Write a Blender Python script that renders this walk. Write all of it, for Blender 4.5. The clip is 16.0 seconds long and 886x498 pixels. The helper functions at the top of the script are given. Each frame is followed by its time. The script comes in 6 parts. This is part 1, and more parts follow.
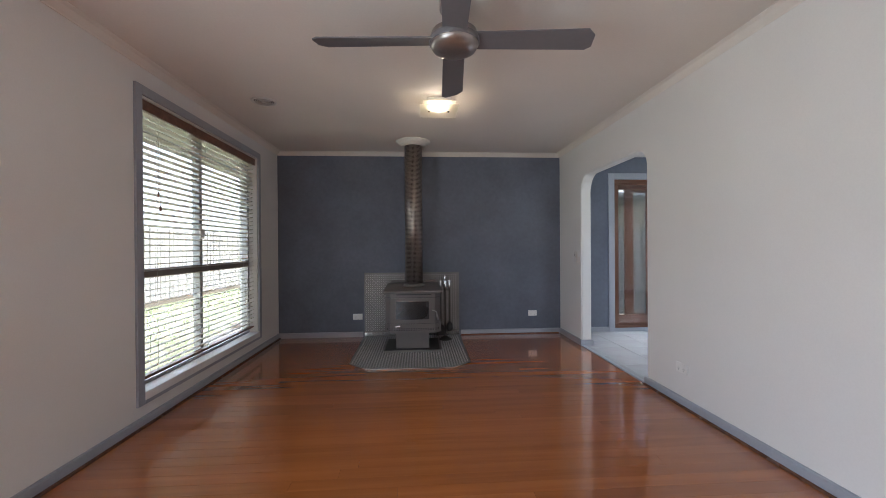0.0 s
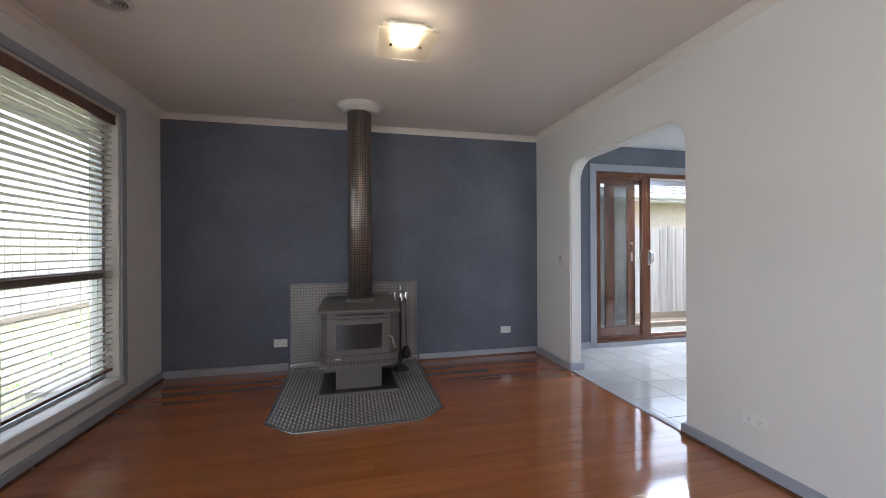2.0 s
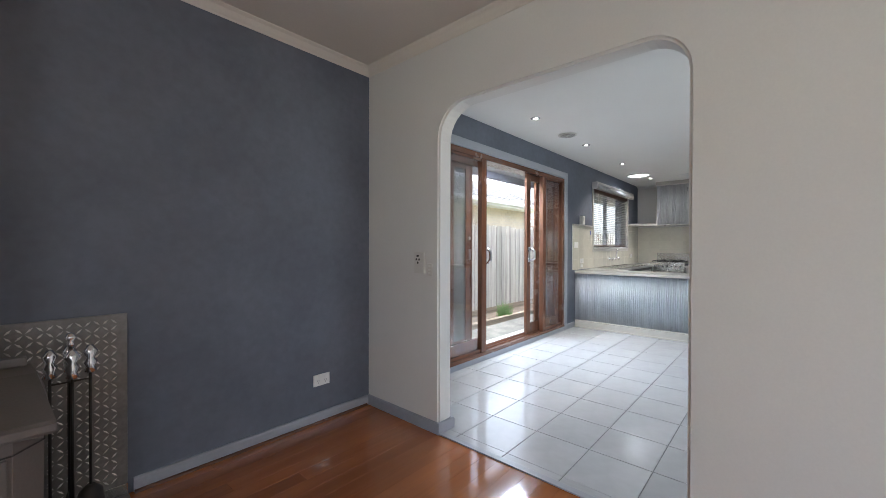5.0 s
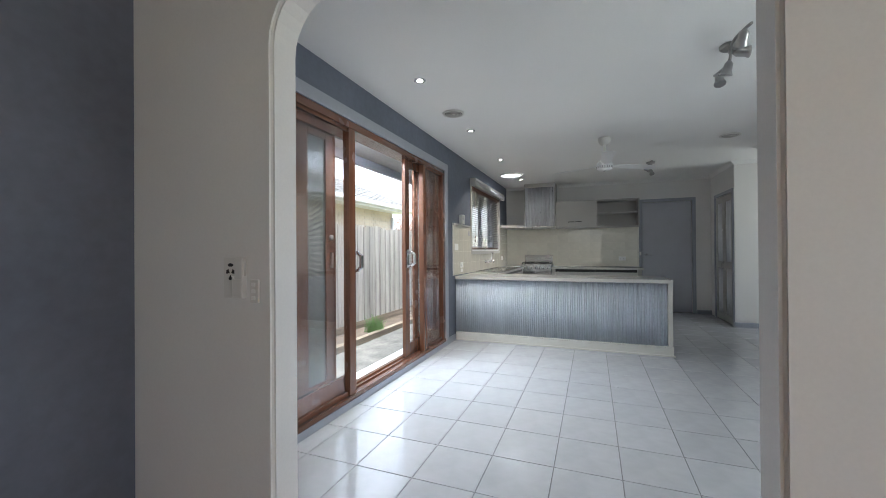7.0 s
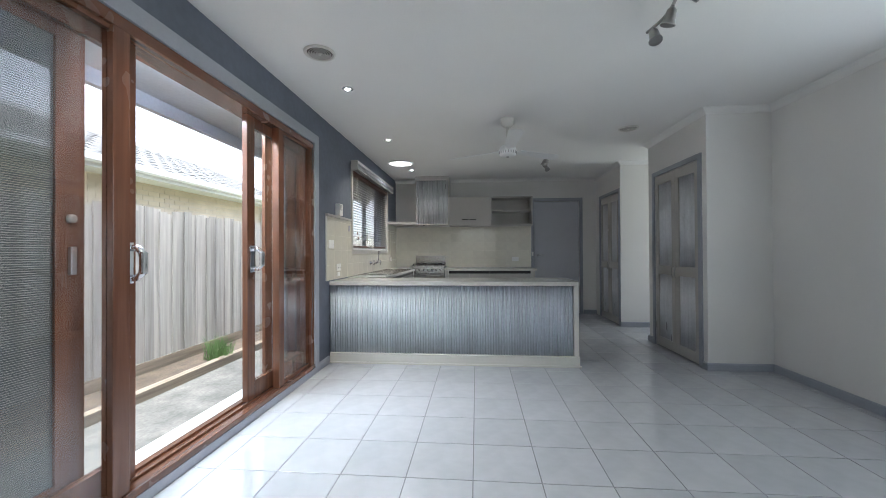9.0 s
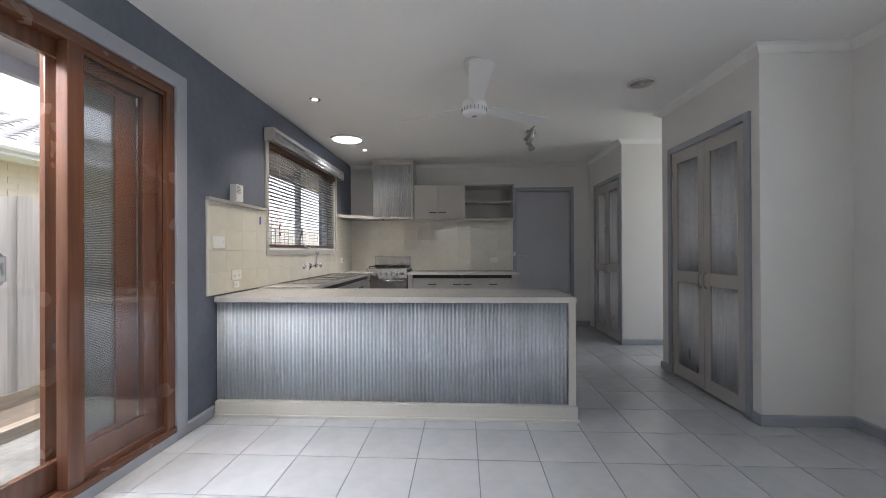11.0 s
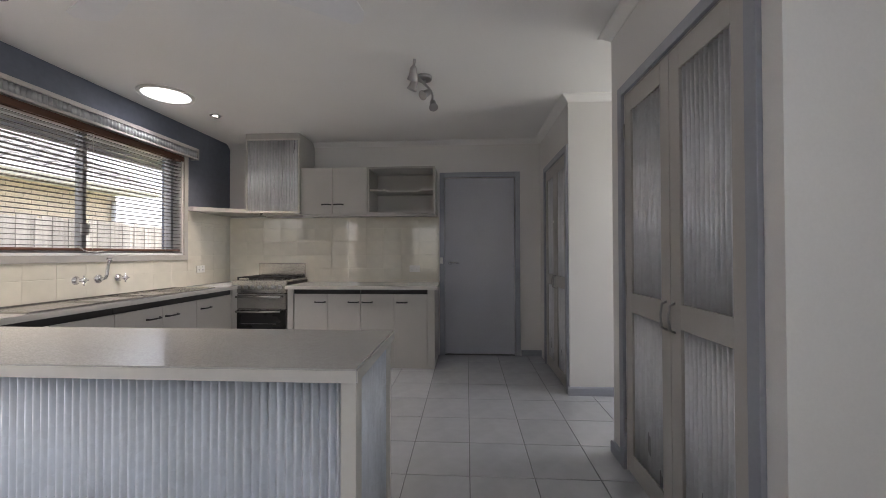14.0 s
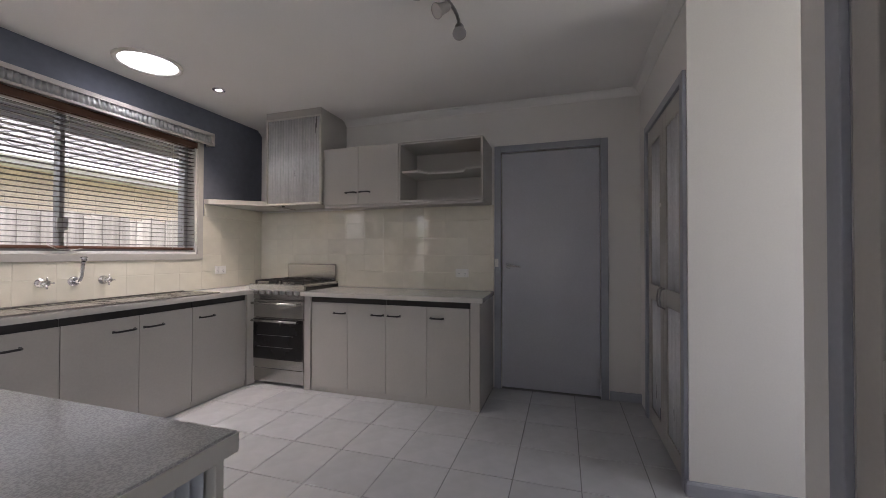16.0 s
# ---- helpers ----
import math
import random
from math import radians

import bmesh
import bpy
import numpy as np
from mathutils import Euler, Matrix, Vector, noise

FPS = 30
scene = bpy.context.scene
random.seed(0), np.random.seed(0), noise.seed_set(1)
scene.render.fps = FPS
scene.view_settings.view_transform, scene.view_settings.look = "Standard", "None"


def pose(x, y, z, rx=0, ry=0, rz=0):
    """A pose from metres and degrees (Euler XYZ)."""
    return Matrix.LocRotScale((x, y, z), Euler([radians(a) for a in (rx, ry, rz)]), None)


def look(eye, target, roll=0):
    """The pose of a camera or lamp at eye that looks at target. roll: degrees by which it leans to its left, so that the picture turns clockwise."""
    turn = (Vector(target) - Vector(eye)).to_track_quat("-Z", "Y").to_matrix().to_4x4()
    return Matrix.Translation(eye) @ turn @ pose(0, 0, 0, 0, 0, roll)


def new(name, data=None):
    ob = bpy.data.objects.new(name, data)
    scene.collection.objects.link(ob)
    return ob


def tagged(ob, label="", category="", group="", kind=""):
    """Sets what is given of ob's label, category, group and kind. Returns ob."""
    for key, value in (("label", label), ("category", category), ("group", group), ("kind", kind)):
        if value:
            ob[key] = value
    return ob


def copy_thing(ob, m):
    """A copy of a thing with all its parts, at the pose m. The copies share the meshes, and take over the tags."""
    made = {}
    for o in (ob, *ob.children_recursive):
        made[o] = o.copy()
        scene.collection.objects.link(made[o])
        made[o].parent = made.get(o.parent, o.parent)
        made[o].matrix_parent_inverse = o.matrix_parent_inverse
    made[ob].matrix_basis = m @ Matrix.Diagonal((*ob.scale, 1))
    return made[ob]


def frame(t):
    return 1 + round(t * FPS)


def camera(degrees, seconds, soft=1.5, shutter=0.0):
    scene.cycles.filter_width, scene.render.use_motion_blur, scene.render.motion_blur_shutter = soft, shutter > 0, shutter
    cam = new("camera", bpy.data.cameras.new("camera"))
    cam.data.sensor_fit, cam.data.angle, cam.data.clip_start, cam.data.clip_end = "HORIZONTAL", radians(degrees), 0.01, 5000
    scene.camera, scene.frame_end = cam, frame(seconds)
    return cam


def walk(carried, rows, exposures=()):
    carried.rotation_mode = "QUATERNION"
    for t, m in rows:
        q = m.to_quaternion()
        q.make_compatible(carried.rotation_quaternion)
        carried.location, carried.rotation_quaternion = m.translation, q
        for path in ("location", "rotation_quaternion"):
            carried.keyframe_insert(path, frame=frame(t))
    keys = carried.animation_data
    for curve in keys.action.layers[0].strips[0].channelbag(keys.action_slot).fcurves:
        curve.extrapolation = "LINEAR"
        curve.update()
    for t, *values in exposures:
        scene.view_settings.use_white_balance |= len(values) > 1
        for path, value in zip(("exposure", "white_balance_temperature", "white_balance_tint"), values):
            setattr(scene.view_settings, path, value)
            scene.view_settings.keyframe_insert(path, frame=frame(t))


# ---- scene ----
cam = camera(98.2, 16.0, soft=0.6)
PATH = [
    (0, (0.026, -0.249, 1.178), (0.151, 1.747, 1.17), -0.4),
    (0.5, (0.068, 0.084, 1.192), (0.233, 2.077, 1.179), -0.3),
    (1, (0.015, 0.373, 1.199), (0.222, 2.362, 1.196), -0.3),
    (1.5, (-0.039, 0.633, 1.168), (0.281, 2.608, 1.173), -0.3),
    (2, (-0.1, 0.87, 1.182), (0.359, 2.817, 1.182), -0.3),
    (2.5, (-0.153, 1.152, 1.184), (0.477, 3.05, 1.184), -0.3),
    (3, (-0.139, 1.45, 1.183), (0.695, 3.269, 1.171), -0.5),
    (3.5, (-0.086, 1.77, 1.197), (0.929, 3.493, 1.188), -0.2),
    (4, (-0.051, 2.084, 1.193), (1.138, 3.692, 1.182), -0.2),
    (4.2, (-0.008, 2.209, 1.186), (1.25, 3.764, 1.171), -0.1),
    (6.3, (0.689, 3.079, 1.134), (2.445, 4.036, 1.139), -0.3),
    (6.5, (0.785, 3.14, 1.144), (2.57, 4.043, 1.148), -0.4),
    (7, (1.001, 3.243, 1.14), (2.864, 3.968, 1.148), -0.4),
    (7.5, (1.231, 3.352, 1.14), (3.158, 3.888, 1.15), -0.3),
    (8, (1.42, 3.475, 1.139), (3.386, 3.838, 1.146), -0.3),
    (8.5, (1.655, 3.455, 1.12), (3.641, 3.684, 1.13), -0.3),
    (9, (1.922, 3.417, 1.102), (3.914, 3.591, 1.117), -0.3),
    (9.2, (2.045, 3.421, 1.099), (4.039, 3.579, 1.12), -0.1),
    (11.3, (3.278, 3.065, 1.123), (5.276, 3.163, 1.133), -0.3),
    (11.5, (3.384, 2.973, 1.115), (5.382, 3.069, 1.132), -0.29),
    (12, (3.65, 2.818, 1.114), (5.648, 2.907, 1.133), -0.32),
    (12.5, (3.874, 2.606, 1.12), (5.871, 2.701, 1.144), -0.24),
    (13, (4.07, 2.393, 1.144), (6.068, 2.49, 1.17), -0.22),
    (13.5, (4.33, 2.268, 1.136), (6.327, 2.372, 1.161), -0.22),
    (14, (4.589, 2.14, 1.138), (6.585, 2.262, 1.162), -0.15),
    (14.5, (4.853, 2.004, 1.148), (6.843, 2.195, 1.169), -0.11),
    (15, (5.168, 1.963, 1.14), (7.145, 2.261, 1.162), -0.12),
    (15.5, (5.415, 1.883, 1.145), (7.369, 2.307, 1.17), -0.1),
    (16, (5.65, 1.878, 1.136), (7.557, 2.478, 1.161), 0.09),
]

EXPOSURES = [(0.0, 2.74, 5700, 10), (2.0, 2.84, 5680, 9), (4.2, 2.82, 5850, 9), (6.5, 2.62, 5900, 7), (9.2, 2.6, 5850, 7), (11.3, 2.6, 6200, 13), (14.5, 2.72, 6400, 16), (16.0, 2.58, 6400, 19)]
walk(cam, [(t, look(eye, target, roll)) for t, eye, target, roll in PATH], EXPOSURES)

# ---- world, sun and lamps ----
world = bpy.data.worlds.new("world")
scene.world = world
world.use_nodes = True
wn = world.node_tree.nodes
sky = wn.new("ShaderNodeTexSky")
sky.sky_type = "NISHITA"
sky.sun_disc = False
sky.sun_elevation = radians(82)
sky.sun_rotation = radians(155)
sky.air_density, sky.dust_density, sky.ozone_density = 1.0, 4.0, 1.0
SKY_STRENGTH = 0.15
wn["Background"].inputs["Strength"].default_value = SKY_STRENGTH
pale = wn.new("ShaderNodeHueSaturation")
pale.inputs["Saturation"].default_value = 0.3
world.node_tree.links.new(sky.outputs[0], pale.inputs["Color"])
world.node_tree.links.new(pale.outputs[0], wn["Background"].inputs["Color"])
sun = new("sun", bpy.data.lights.new("sun", "SUN"))
sun.data.energy, sun.data.angle, sun.data.color = 1.5, radians(80), (1.0, 0.96, 0.9)
sun.matrix_world = look((3 + 1.2, 5 - 2.5, 19.8), (3, 5, 0))


def lamp(name, kind, m, watts, colour, size=0.1):
    ob = new(name, bpy.data.lights.new(name, kind))
    ob.matrix_world = m
    ob.data.energy, ob.data.color = watts, colour
    if kind == "AREA":
        ob.data.shape, ob.data.size = "DISK", size
    else:
        ob.data.shadow_soft_size = size
    if kind == "SPOT":
        ob.data.spot_size, ob.data.spot_blend = radians(75), 0.6
    return ob


# added fill lamps in three unseen openings, strips over door and window, lit lamps
def panel_lamp(name, m, w, h, watts, colour):
    ob = new(name, bpy.data.lights.new(name, "AREA"))
    ob.matrix_world = m
    ob.data.shape, ob.data.size, ob.data.size_y, ob.data.energy, ob.data.color = "RECTANGLE", w, h, watts, colour
    return ob


# no window is known here; lamp added to brighten the living room
panel_lamp("fill_living", look((-1.84, -0.7, 0.95), (0, -0.7, 0.95)), 2.3, 1.3, 9, (0.90, 0.95, 1.0))
# added light from the south, where no window is known
panel_lamp("fill_dining", look((3.4, 0.70, 1.5), (3.4, 2, 1.5)), 1.8, 1.1, 2.8, (0.90, 0.95, 1.0))
# thin strip hidden above the door head, added in place of sky light
panel_lamp("daylight_door", look((3.98, 5.2, 2.195), (3.98, 4.2, 0.6)), 1.5, 0.14, 17, (0.88, 0.94, 1.0))
# added to lift the dark hall from its unseen end
panel_lamp("fill_hall", look((7.3, -0.55, 1.4), (7.3, 1.0, 1.4)), 0.7, 1.4, 1.7, (0.95, 0.97, 1.0))
lamp("ceiling_light_lamp", "POINT", pose(0.205, 3.08, 2.372), 0.7, (1.0, 0.80, 0.56), 0.03)
for lx in (3.60, 4.90, 6.31, 7.96):
    lamp("downlight_lamp", "AREA", pose(lx, 4.433, 2.400), 1.0, (1.0, 0.86, 0.70), 0.06).data.spread = radians(100)
lamp("skylight_lamp", "AREA", pose(7.49, 4.52, 2.385), 0.9, (0.97, 0.98, 1.0), 0.32).data.spread = radians(100)
# similar hidden strip over the kitchen window, added to help the sky
panel_lamp("daylight_kitchen", look((7.28, 5.2, 2.195), (7.28, 4.3, 1.0)), 1.7, 0.14, 0.8, (0.88, 0.94, 1.0))
lamp("spot_lamp", "SPOT", look((3.66, 2.31, 2.28), (4.2, 1.4, 2.36)), 0.3, (1.0, 0.95, 0.9), 0.03)

# ---- materials ----
def material(name, colour, rough=0.5, metal=0.0, vary=0.08, grain=40.0, blotch=2.0, bump=0.05, coat=0.0, dark=None, spec=0.5, objvary=0.0):
    """A painted or plain surface: blotches and grain in colour, roughness and relief."""
    m = bpy.data.materials.new(name)
    m.use_nodes = True
    n, l = m.node_tree.nodes, m.node_tree.links
    b = n["Principled BSDF"]
    co = n.new("ShaderNodeTexCoord")
    big, small = n.new("ShaderNodeTexNoise"), n.new("ShaderNodeTexNoise")
    big.inputs["Scale"].default_value, big.inputs["Detail"].default_value = blotch, 4
    small.inputs["Scale"].default_value, small.inputs["Detail"].default_value = grain, 3
    l.new(co.outputs["Object"], big.inputs["Vector"])
    l.new(co.outputs["Object"], small.inputs["Vector"])
    ramp = n.new("ShaderNodeMapRange")
    ramp.inputs["From Min"].default_value, ramp.inputs["From Max"].default_value = 0.3, 0.7
    ramp.inputs["To Min"].default_value, ramp.inputs["To Max"].default_value = 1 - vary, 1 + vary
    l.new(big.outputs["Fac"], ramp.inputs["Value"])
    fine = n.new("ShaderNodeMapRange")
    fine.inputs["From Min"].default_value, fine.inputs["From Max"].default_value = 0.3, 0.7
    fine.inputs["To Min"].default_value, fine.inputs["To Max"].default_value = 1 - vary * 0.5, 1 + vary * 0.5
    l.new(small.outputs["Fac"], fine.inputs["Value"])
    mul = n.new("ShaderNodeMath")
    mul.operation = "MULTIPLY"
    l.new(ramp.outputs[0], mul.inputs[0])
    l.new(fine.outputs[0], mul.inputs[1])
    last = mul.outputs[0]
    if objvary:
        info = n.new("ShaderNodeObjectInfo")
        r2 = n.new("ShaderNodeMapRange")
        r2.inputs["To Min"].default_value, r2.inputs["To Max"].default_value = 1 - objvary, 1 + objvary
        l.new(info.outputs["Random"], r2.inputs["Value"])
        m2 = n.new("ShaderNodeMath")
        m2.operation = "MULTIPLY"
        l.new(last, m2.inputs[0])
        l.new(r2.outputs[0], m2.inputs[1])
        last = m2.outputs[0]
    mix = n.new("ShaderNodeVectorMath")
    mix.operation = "SCALE"
    mix.inputs[0].default_value = colour
    l.new(last, mix.inputs["Scale"])
    l.new(mix.outputs[0], b.inputs["Base Color"])
    rr = n.new("ShaderNodeMapRange")
    rr.inputs["To Min"].default_value, rr.inputs["To Max"].default_value = max(0.02, rough * 0.8), min(1, rough * 1.2)
    l.new(big.outputs["Fac"], rr.inputs["Value"])
    l.new(rr.outputs[0], b.inputs["Roughness"])
    b.inputs["Metallic"].default_value = metal
    b.inputs["Specular IOR Level"].default_value = spec
    b.inputs["Coat Weight"].default_value, b.inputs["Coat Roughness"].default_value = coat, 0.08
    if bump:
        bp = n.new("ShaderNodeBump")
        bp.inputs["Strength"].default_value, bp.inputs["Distance"].default_value = bump, 0.004
        l.new(small.outputs["Fac"], bp.inputs["Height"])
        l.new(bp.outputs[0], b.inputs["Normal"])
    return m


def wood(name, light, dark, along=0, rough=0.25, coat=0.3, scale=1.0, objvary=0.15, spec=0.5):
    """Timber with grain stretched along one axis (0 x, 1 y, 2 z)."""
    m = bpy.data.materials.new(name)
    m.use_nodes = True
    n, l = m.node_tree.nodes, m.node_tree.links
    b = n["Principled BSDF"]
    co, info = n.new("ShaderNodeTexCoord"), n.new("ShaderNodeObjectInfo")
    shift = n.new("ShaderNodeVectorMath")
    shift.operation = "MULTIPLY_ADD"
    l.new(info.outputs["Random"], shift.inputs[0])
    shift.inputs[1].default_value = (13.0, 7.0, 5.0)
    geo = n.new("ShaderNodeNewGeometry")
    l.new(geo.outputs["Position"], shift.inputs[2])
    mp = n.new("ShaderNodeMapping")
    sc = [26.0 * scale] * 3
    sc[along] = 1.2 * scale
    mp.inputs["Scale"].default_value = sc
    l.new(shift.outputs[0], mp.inputs["Vector"])
    g1, g2 = n.new("ShaderNodeTexNoise"), n.new("ShaderNodeTexNoise")
    g1.inputs["Scale"].default_value, g1.inputs["Detail"].default_value, g1.inputs["Distortion"].default_value = 1.0, 6, 0.6
    g2.inputs["Scale"].default_value = 5.0
    l.new(mp.outputs[0], g1.inputs["Vector"])
    l.new(mp.outputs[0], g2.inputs["Vector"])
    ramp = n.new("ShaderNodeValToRGB")
    ramp.color_ramp.elements[0].position, ramp.color_ramp.elements[1].position = 0.3, 0.72
    ramp.color_ramp.elements[0].color, ramp.color_ramp.elements[1].color = (*dark, 1), (*light, 1)
    l.new(g1.outputs["Fac"], ramp.inputs["Fac"])
    r2 = n.new("ShaderNodeMapRange")
    r2.inputs["To Min"].default_value, r2.inputs["To Max"].default_value = 1 - objvary, 1 + objvary
    l.new(info.outputs["Random"], r2.inputs["Value"])
    sca = n.new("ShaderNodeVectorMath")
    sca.operation = "SCALE"
    l.new(ramp.outputs[0], sca.inputs[0])
    l.new(r2.outputs[0], sca.inputs["Scale"])
    l.new(sca.outputs[0], b.inputs["Base Color"])
    wav = n.new("ShaderNodeTexNoise")
    wav.inputs["Scale"].default_value = 6.0
    l.new(geo.outputs["Position"], wav.inputs["Vector"])
    rr = n.new("ShaderNodeMapRange")
    rr.inputs["To Min"].default_value, rr.inputs["To Max"].default_value = rough * 0.7, rough * 1.3
    l.new(wav.outputs["Fac"], rr.inputs["Value"])
    l.new(rr.outputs[0], b.inputs["Roughness"])
    b.inputs["Coat Weight"].default_value, b.inputs["Coat Roughness"].default_value = coat, 0.1
    b.inputs["Specular IOR Level"].default_value = spec
    bp = n.new("ShaderNodeBump")
    bp.inputs["Strength"].default_value, bp.inputs["Distance"].default_value = 0.04, 0.003
    l.new(g2.outputs["Fac"], bp.inputs["Height"])
    l.new(bp.outputs[0], b.inputs["Normal"])
    return m


def galvanised(name, colour, rough=0.38, metal=0.35):
    """Zinc-coated steel: spangle, streaks and dull patches."""
    m = bpy.data.materials.new(name)
    m.use_nodes = True
    n, l = m.node_tree.nodes, m.node_tree.links
    b = n["Principled BSDF"]
    co = n.new("ShaderNodeTexCoord")
    vor = n.new("ShaderNodeTexVoronoi")
    vor.inputs["Scale"].default_value = 45
    l.new(co.outputs["Object"], vor.inputs["Vector"])
    mp = n.new("ShaderNodeMapping")
    mp.inputs["Scale"].default_value = (9, 9, 1.3)
    l.new(co.outputs["Object"], mp.inputs["Vector"])
    st = n.new("ShaderNodeTexNoise")
    st.inputs["Scale"].default_value, st.inputs["Detail"].default_value = 1.6, 6
    l.new(mp.outputs[0], st.inputs["Vector"])
    r1, r2 = n.new("ShaderNodeMapRange"), n.new("ShaderNodeMapRange")
    r1.inputs["To Min"].default_value, r1.inputs["To Max"].default_value = 0.94, 1.05
    l.new(vor.outputs["Color"], r1.inputs["Value"])
    r2.inputs["From Min"].default_value, r2.inputs["From Max"].default_value = 0.3, 0.7
    r2.inputs["To Min"].default_value, r2.inputs["To Max"].default_value = 0.86, 1.06
    l.new(st.outputs["Fac"], r2.inputs["Value"])
    mul = n.new("ShaderNodeMath")
    mul.operation = "MULTIPLY"
    l.new(r1.outputs[0], mul.inputs[0])
    l.new(r2.outputs[0], mul.inputs[1])
    sc = n.new("ShaderNodeVectorMath")
    sc.operation = "SCALE"
    sc.inputs[0].default_value = colour
    l.new(mul.outputs[0], sc.inputs["Scale"])
    l.new(sc.outputs[0], b.inputs["Base Color"])
    rr = n.new("ShaderNodeMapRange")
    rr.inputs["To Min"].default_value, rr.inputs["To Max"].default_value = rough + 0.15, rough - 0.1
    l.new(st.outputs["Fac"], rr.inputs["Value"])
    l.new(rr.outputs[0], b.inputs["Roughness"])
    b.inputs["Metallic"].default_value = metal
    return m


def glow(name, colour, strength):
    m = bpy.data.materials.new(name)
    m.use_nodes = True
    b = m.node_tree.nodes["Principled BSDF"]
    b.inputs["Base Color"].default_value = (*colour, 1)
    b.inputs["Emission Color"].default_value = (*colour, 1)
    b.inputs["Emission Strength"].default_value = strength
    return m


def glass(name, colour=(1, 1, 1), rough=0.0):
    m = bpy.data.materials.new(name)
    m.use_nodes = True
    b = m.node_tree.nodes["Principled BSDF"]
    b.inputs["Base Color"].default_value = (*colour, 1)
    b.inputs["Transmission Weight"].default_value = 1.0
    b.inputs["Roughness"].default_value = rough
    b.inputs["IOR"].default_value = 1.45
    return m


def speckle(name, colour, amount=0.35, rough=0.3, scale=260):
    """Laminate with fine stone-like flecks."""
    m = material(name, colour, rough, vary=0.05, bump=0.02)
    n, l = m.node_tree.nodes, m.node_tree.links
    b = n["Principled BSDF"]
    co = n.new("ShaderNodeTexCoord")
    v = n.new("ShaderNodeTexNoise")
    v.inputs["Scale"].default_value, v.inputs["Detail"].default_value = scale, 2
    l.new(co.outputs["Object"], v.inputs["Vector"])
    r = n.new("ShaderNodeMapRange")
    r.inputs["From Min"].default_value, r.inputs["From Max"].default_value = 0.4, 0.6
    r.inputs["To Min"].default_value, r.inputs["To Max"].default_value = 1 - amount, 1 + amount * 0.5
    l.new(v.outputs["Fac"], r.inputs["Value"])
    sc = n.new("ShaderNodeVectorMath")
    sc.operation = "SCALE"
    sc.inputs[0].default_value = colour
    l.new(r.outputs[0], sc.inputs["Scale"])
    l.new(sc.outputs[0], b.inputs["Base Color"])
    return m


def perforated(name):
    """Punched steel flue guard: rows of dark holes round the tube."""
    m = material(name, (0.30, 0.28, 0.26), 0.4, metal=0.8, vary=0.12, bump=0.0)
    n, l = m.node_tree.nodes, m.node_tree.links
    b = n["Principled BSDF"]
    co, sep = n.new("ShaderNodeTexCoord"), n.new("ShaderNodeSeparateXYZ")
    l.new(co.outputs["Object"], sep.inputs[0])

    def calc(op, a, c=None):
        q = n.new("ShaderNodeMath")
        q.operation = op
        for i, v in enumerate((a, c)):
            if v is None:
                continue
            if isinstance(v, (int, float)):
                q.inputs[i].default_value = v
            else:
                l.new(v, q.inputs[i])
        return q.outputs[0]
    ang = calc("MULTIPLY", calc("ARCTAN2", sep.outputs[1], sep.outputs[0]), 22.0)
    zz = calc("MULTIPLY", sep.outputs[2], 210.0)
    pat = calc("MULTIPLY", calc("SINE", calc("ADD", ang, zz)), calc("SINE", calc("SUBTRACT", ang, zz)))
    hole = calc("GREATER_THAN", pat, 0.38)
    mix = n.new("ShaderNodeMix")
    mix.data_type = "RGBA"
    mix.inputs[6].default_value, mix.inputs[7].default_value = (0.30, 0.26, 0.235, 1), (0.025, 0.02, 0.018, 1)
    l.new(hole, mix.inputs[0])
    l.new(mix.outputs[2], b.inputs["Base Color"])
    return m


M_WHITE = material("white_wall_paint", (0.75, 0.735, 0.71), 0.6, vary=0.03, grain=120, blotch=1.2, bump=0.06)
M_CEIL = material("white_ceiling_paint", (0.82, 0.81, 0.79), 0.8, vary=0.02, grain=90, blotch=1.0, bump=0.08)
M_CEILW = material("cream_ceiling_paint", (0.77, 0.725, 0.665), 0.8, vary=0.03, grain=70, blotch=1.0, bump=0.15)
M_BLUE = material("blue_suede_wall_paint", (0.150, 0.164, 0.203), 0.55, vary=0.11, grain=25, blotch=2.4, bump=0.08, spec=0.15)
M_TRIM = material("blue_grey_gloss_paint", (0.34, 0.355, 0.40), 0.35, vary=0.06, grain=60, blotch=4)
M_DOOR = material("blue_grey_door_paint", (0.47, 0.48, 0.525), 0.35, vary=0.05, grain=60, blotch=2)
M_CREAM = material("cream_trim_paint", (0.66, 0.64, 0.60), 0.4, vary=0.05)
M_SILL = material("white_gloss_sill_paint", (0.80, 0.79, 0.77), 0.3, vary=0.03)
M_CAB = material("warm_grey_cabinet_paint", (0.46, 0.44, 0.41), 0.35, vary=0.04, grain=80)
M_BLACK = material("black_plastic_and_recess_shade", (0.02, 0.018, 0.018), 0.35, vary=0.1)
M_PLASTIC = material("white_plastic", (0.8, 0.79, 0.76), 0.3, vary=0.02, bump=0)
M_WALLPLATE = material("off_white_plastic", (0.70, 0.68, 0.64), 0.4, vary=0.02, bump=0)
M_PLASTIC2 = material("grey_plastic", (0.35, 0.35, 0.35), 0.4, vary=0.03, bump=0)
M_CHROME = material("chrome", (0.8, 0.8, 0.82), 0.08, metal=1.0, vary=0.03, bump=0)
M_STEEL = material("brushed_stainless_steel", (0.50, 0.485, 0.465), 0.24, metal=1.0, vary=0.08, grain=200, bump=0.03)
M_NICKEL = material("satin_nickel", (0.42, 0.41, 0.40), 0.3, metal=1.0, vary=0.05, bump=0)
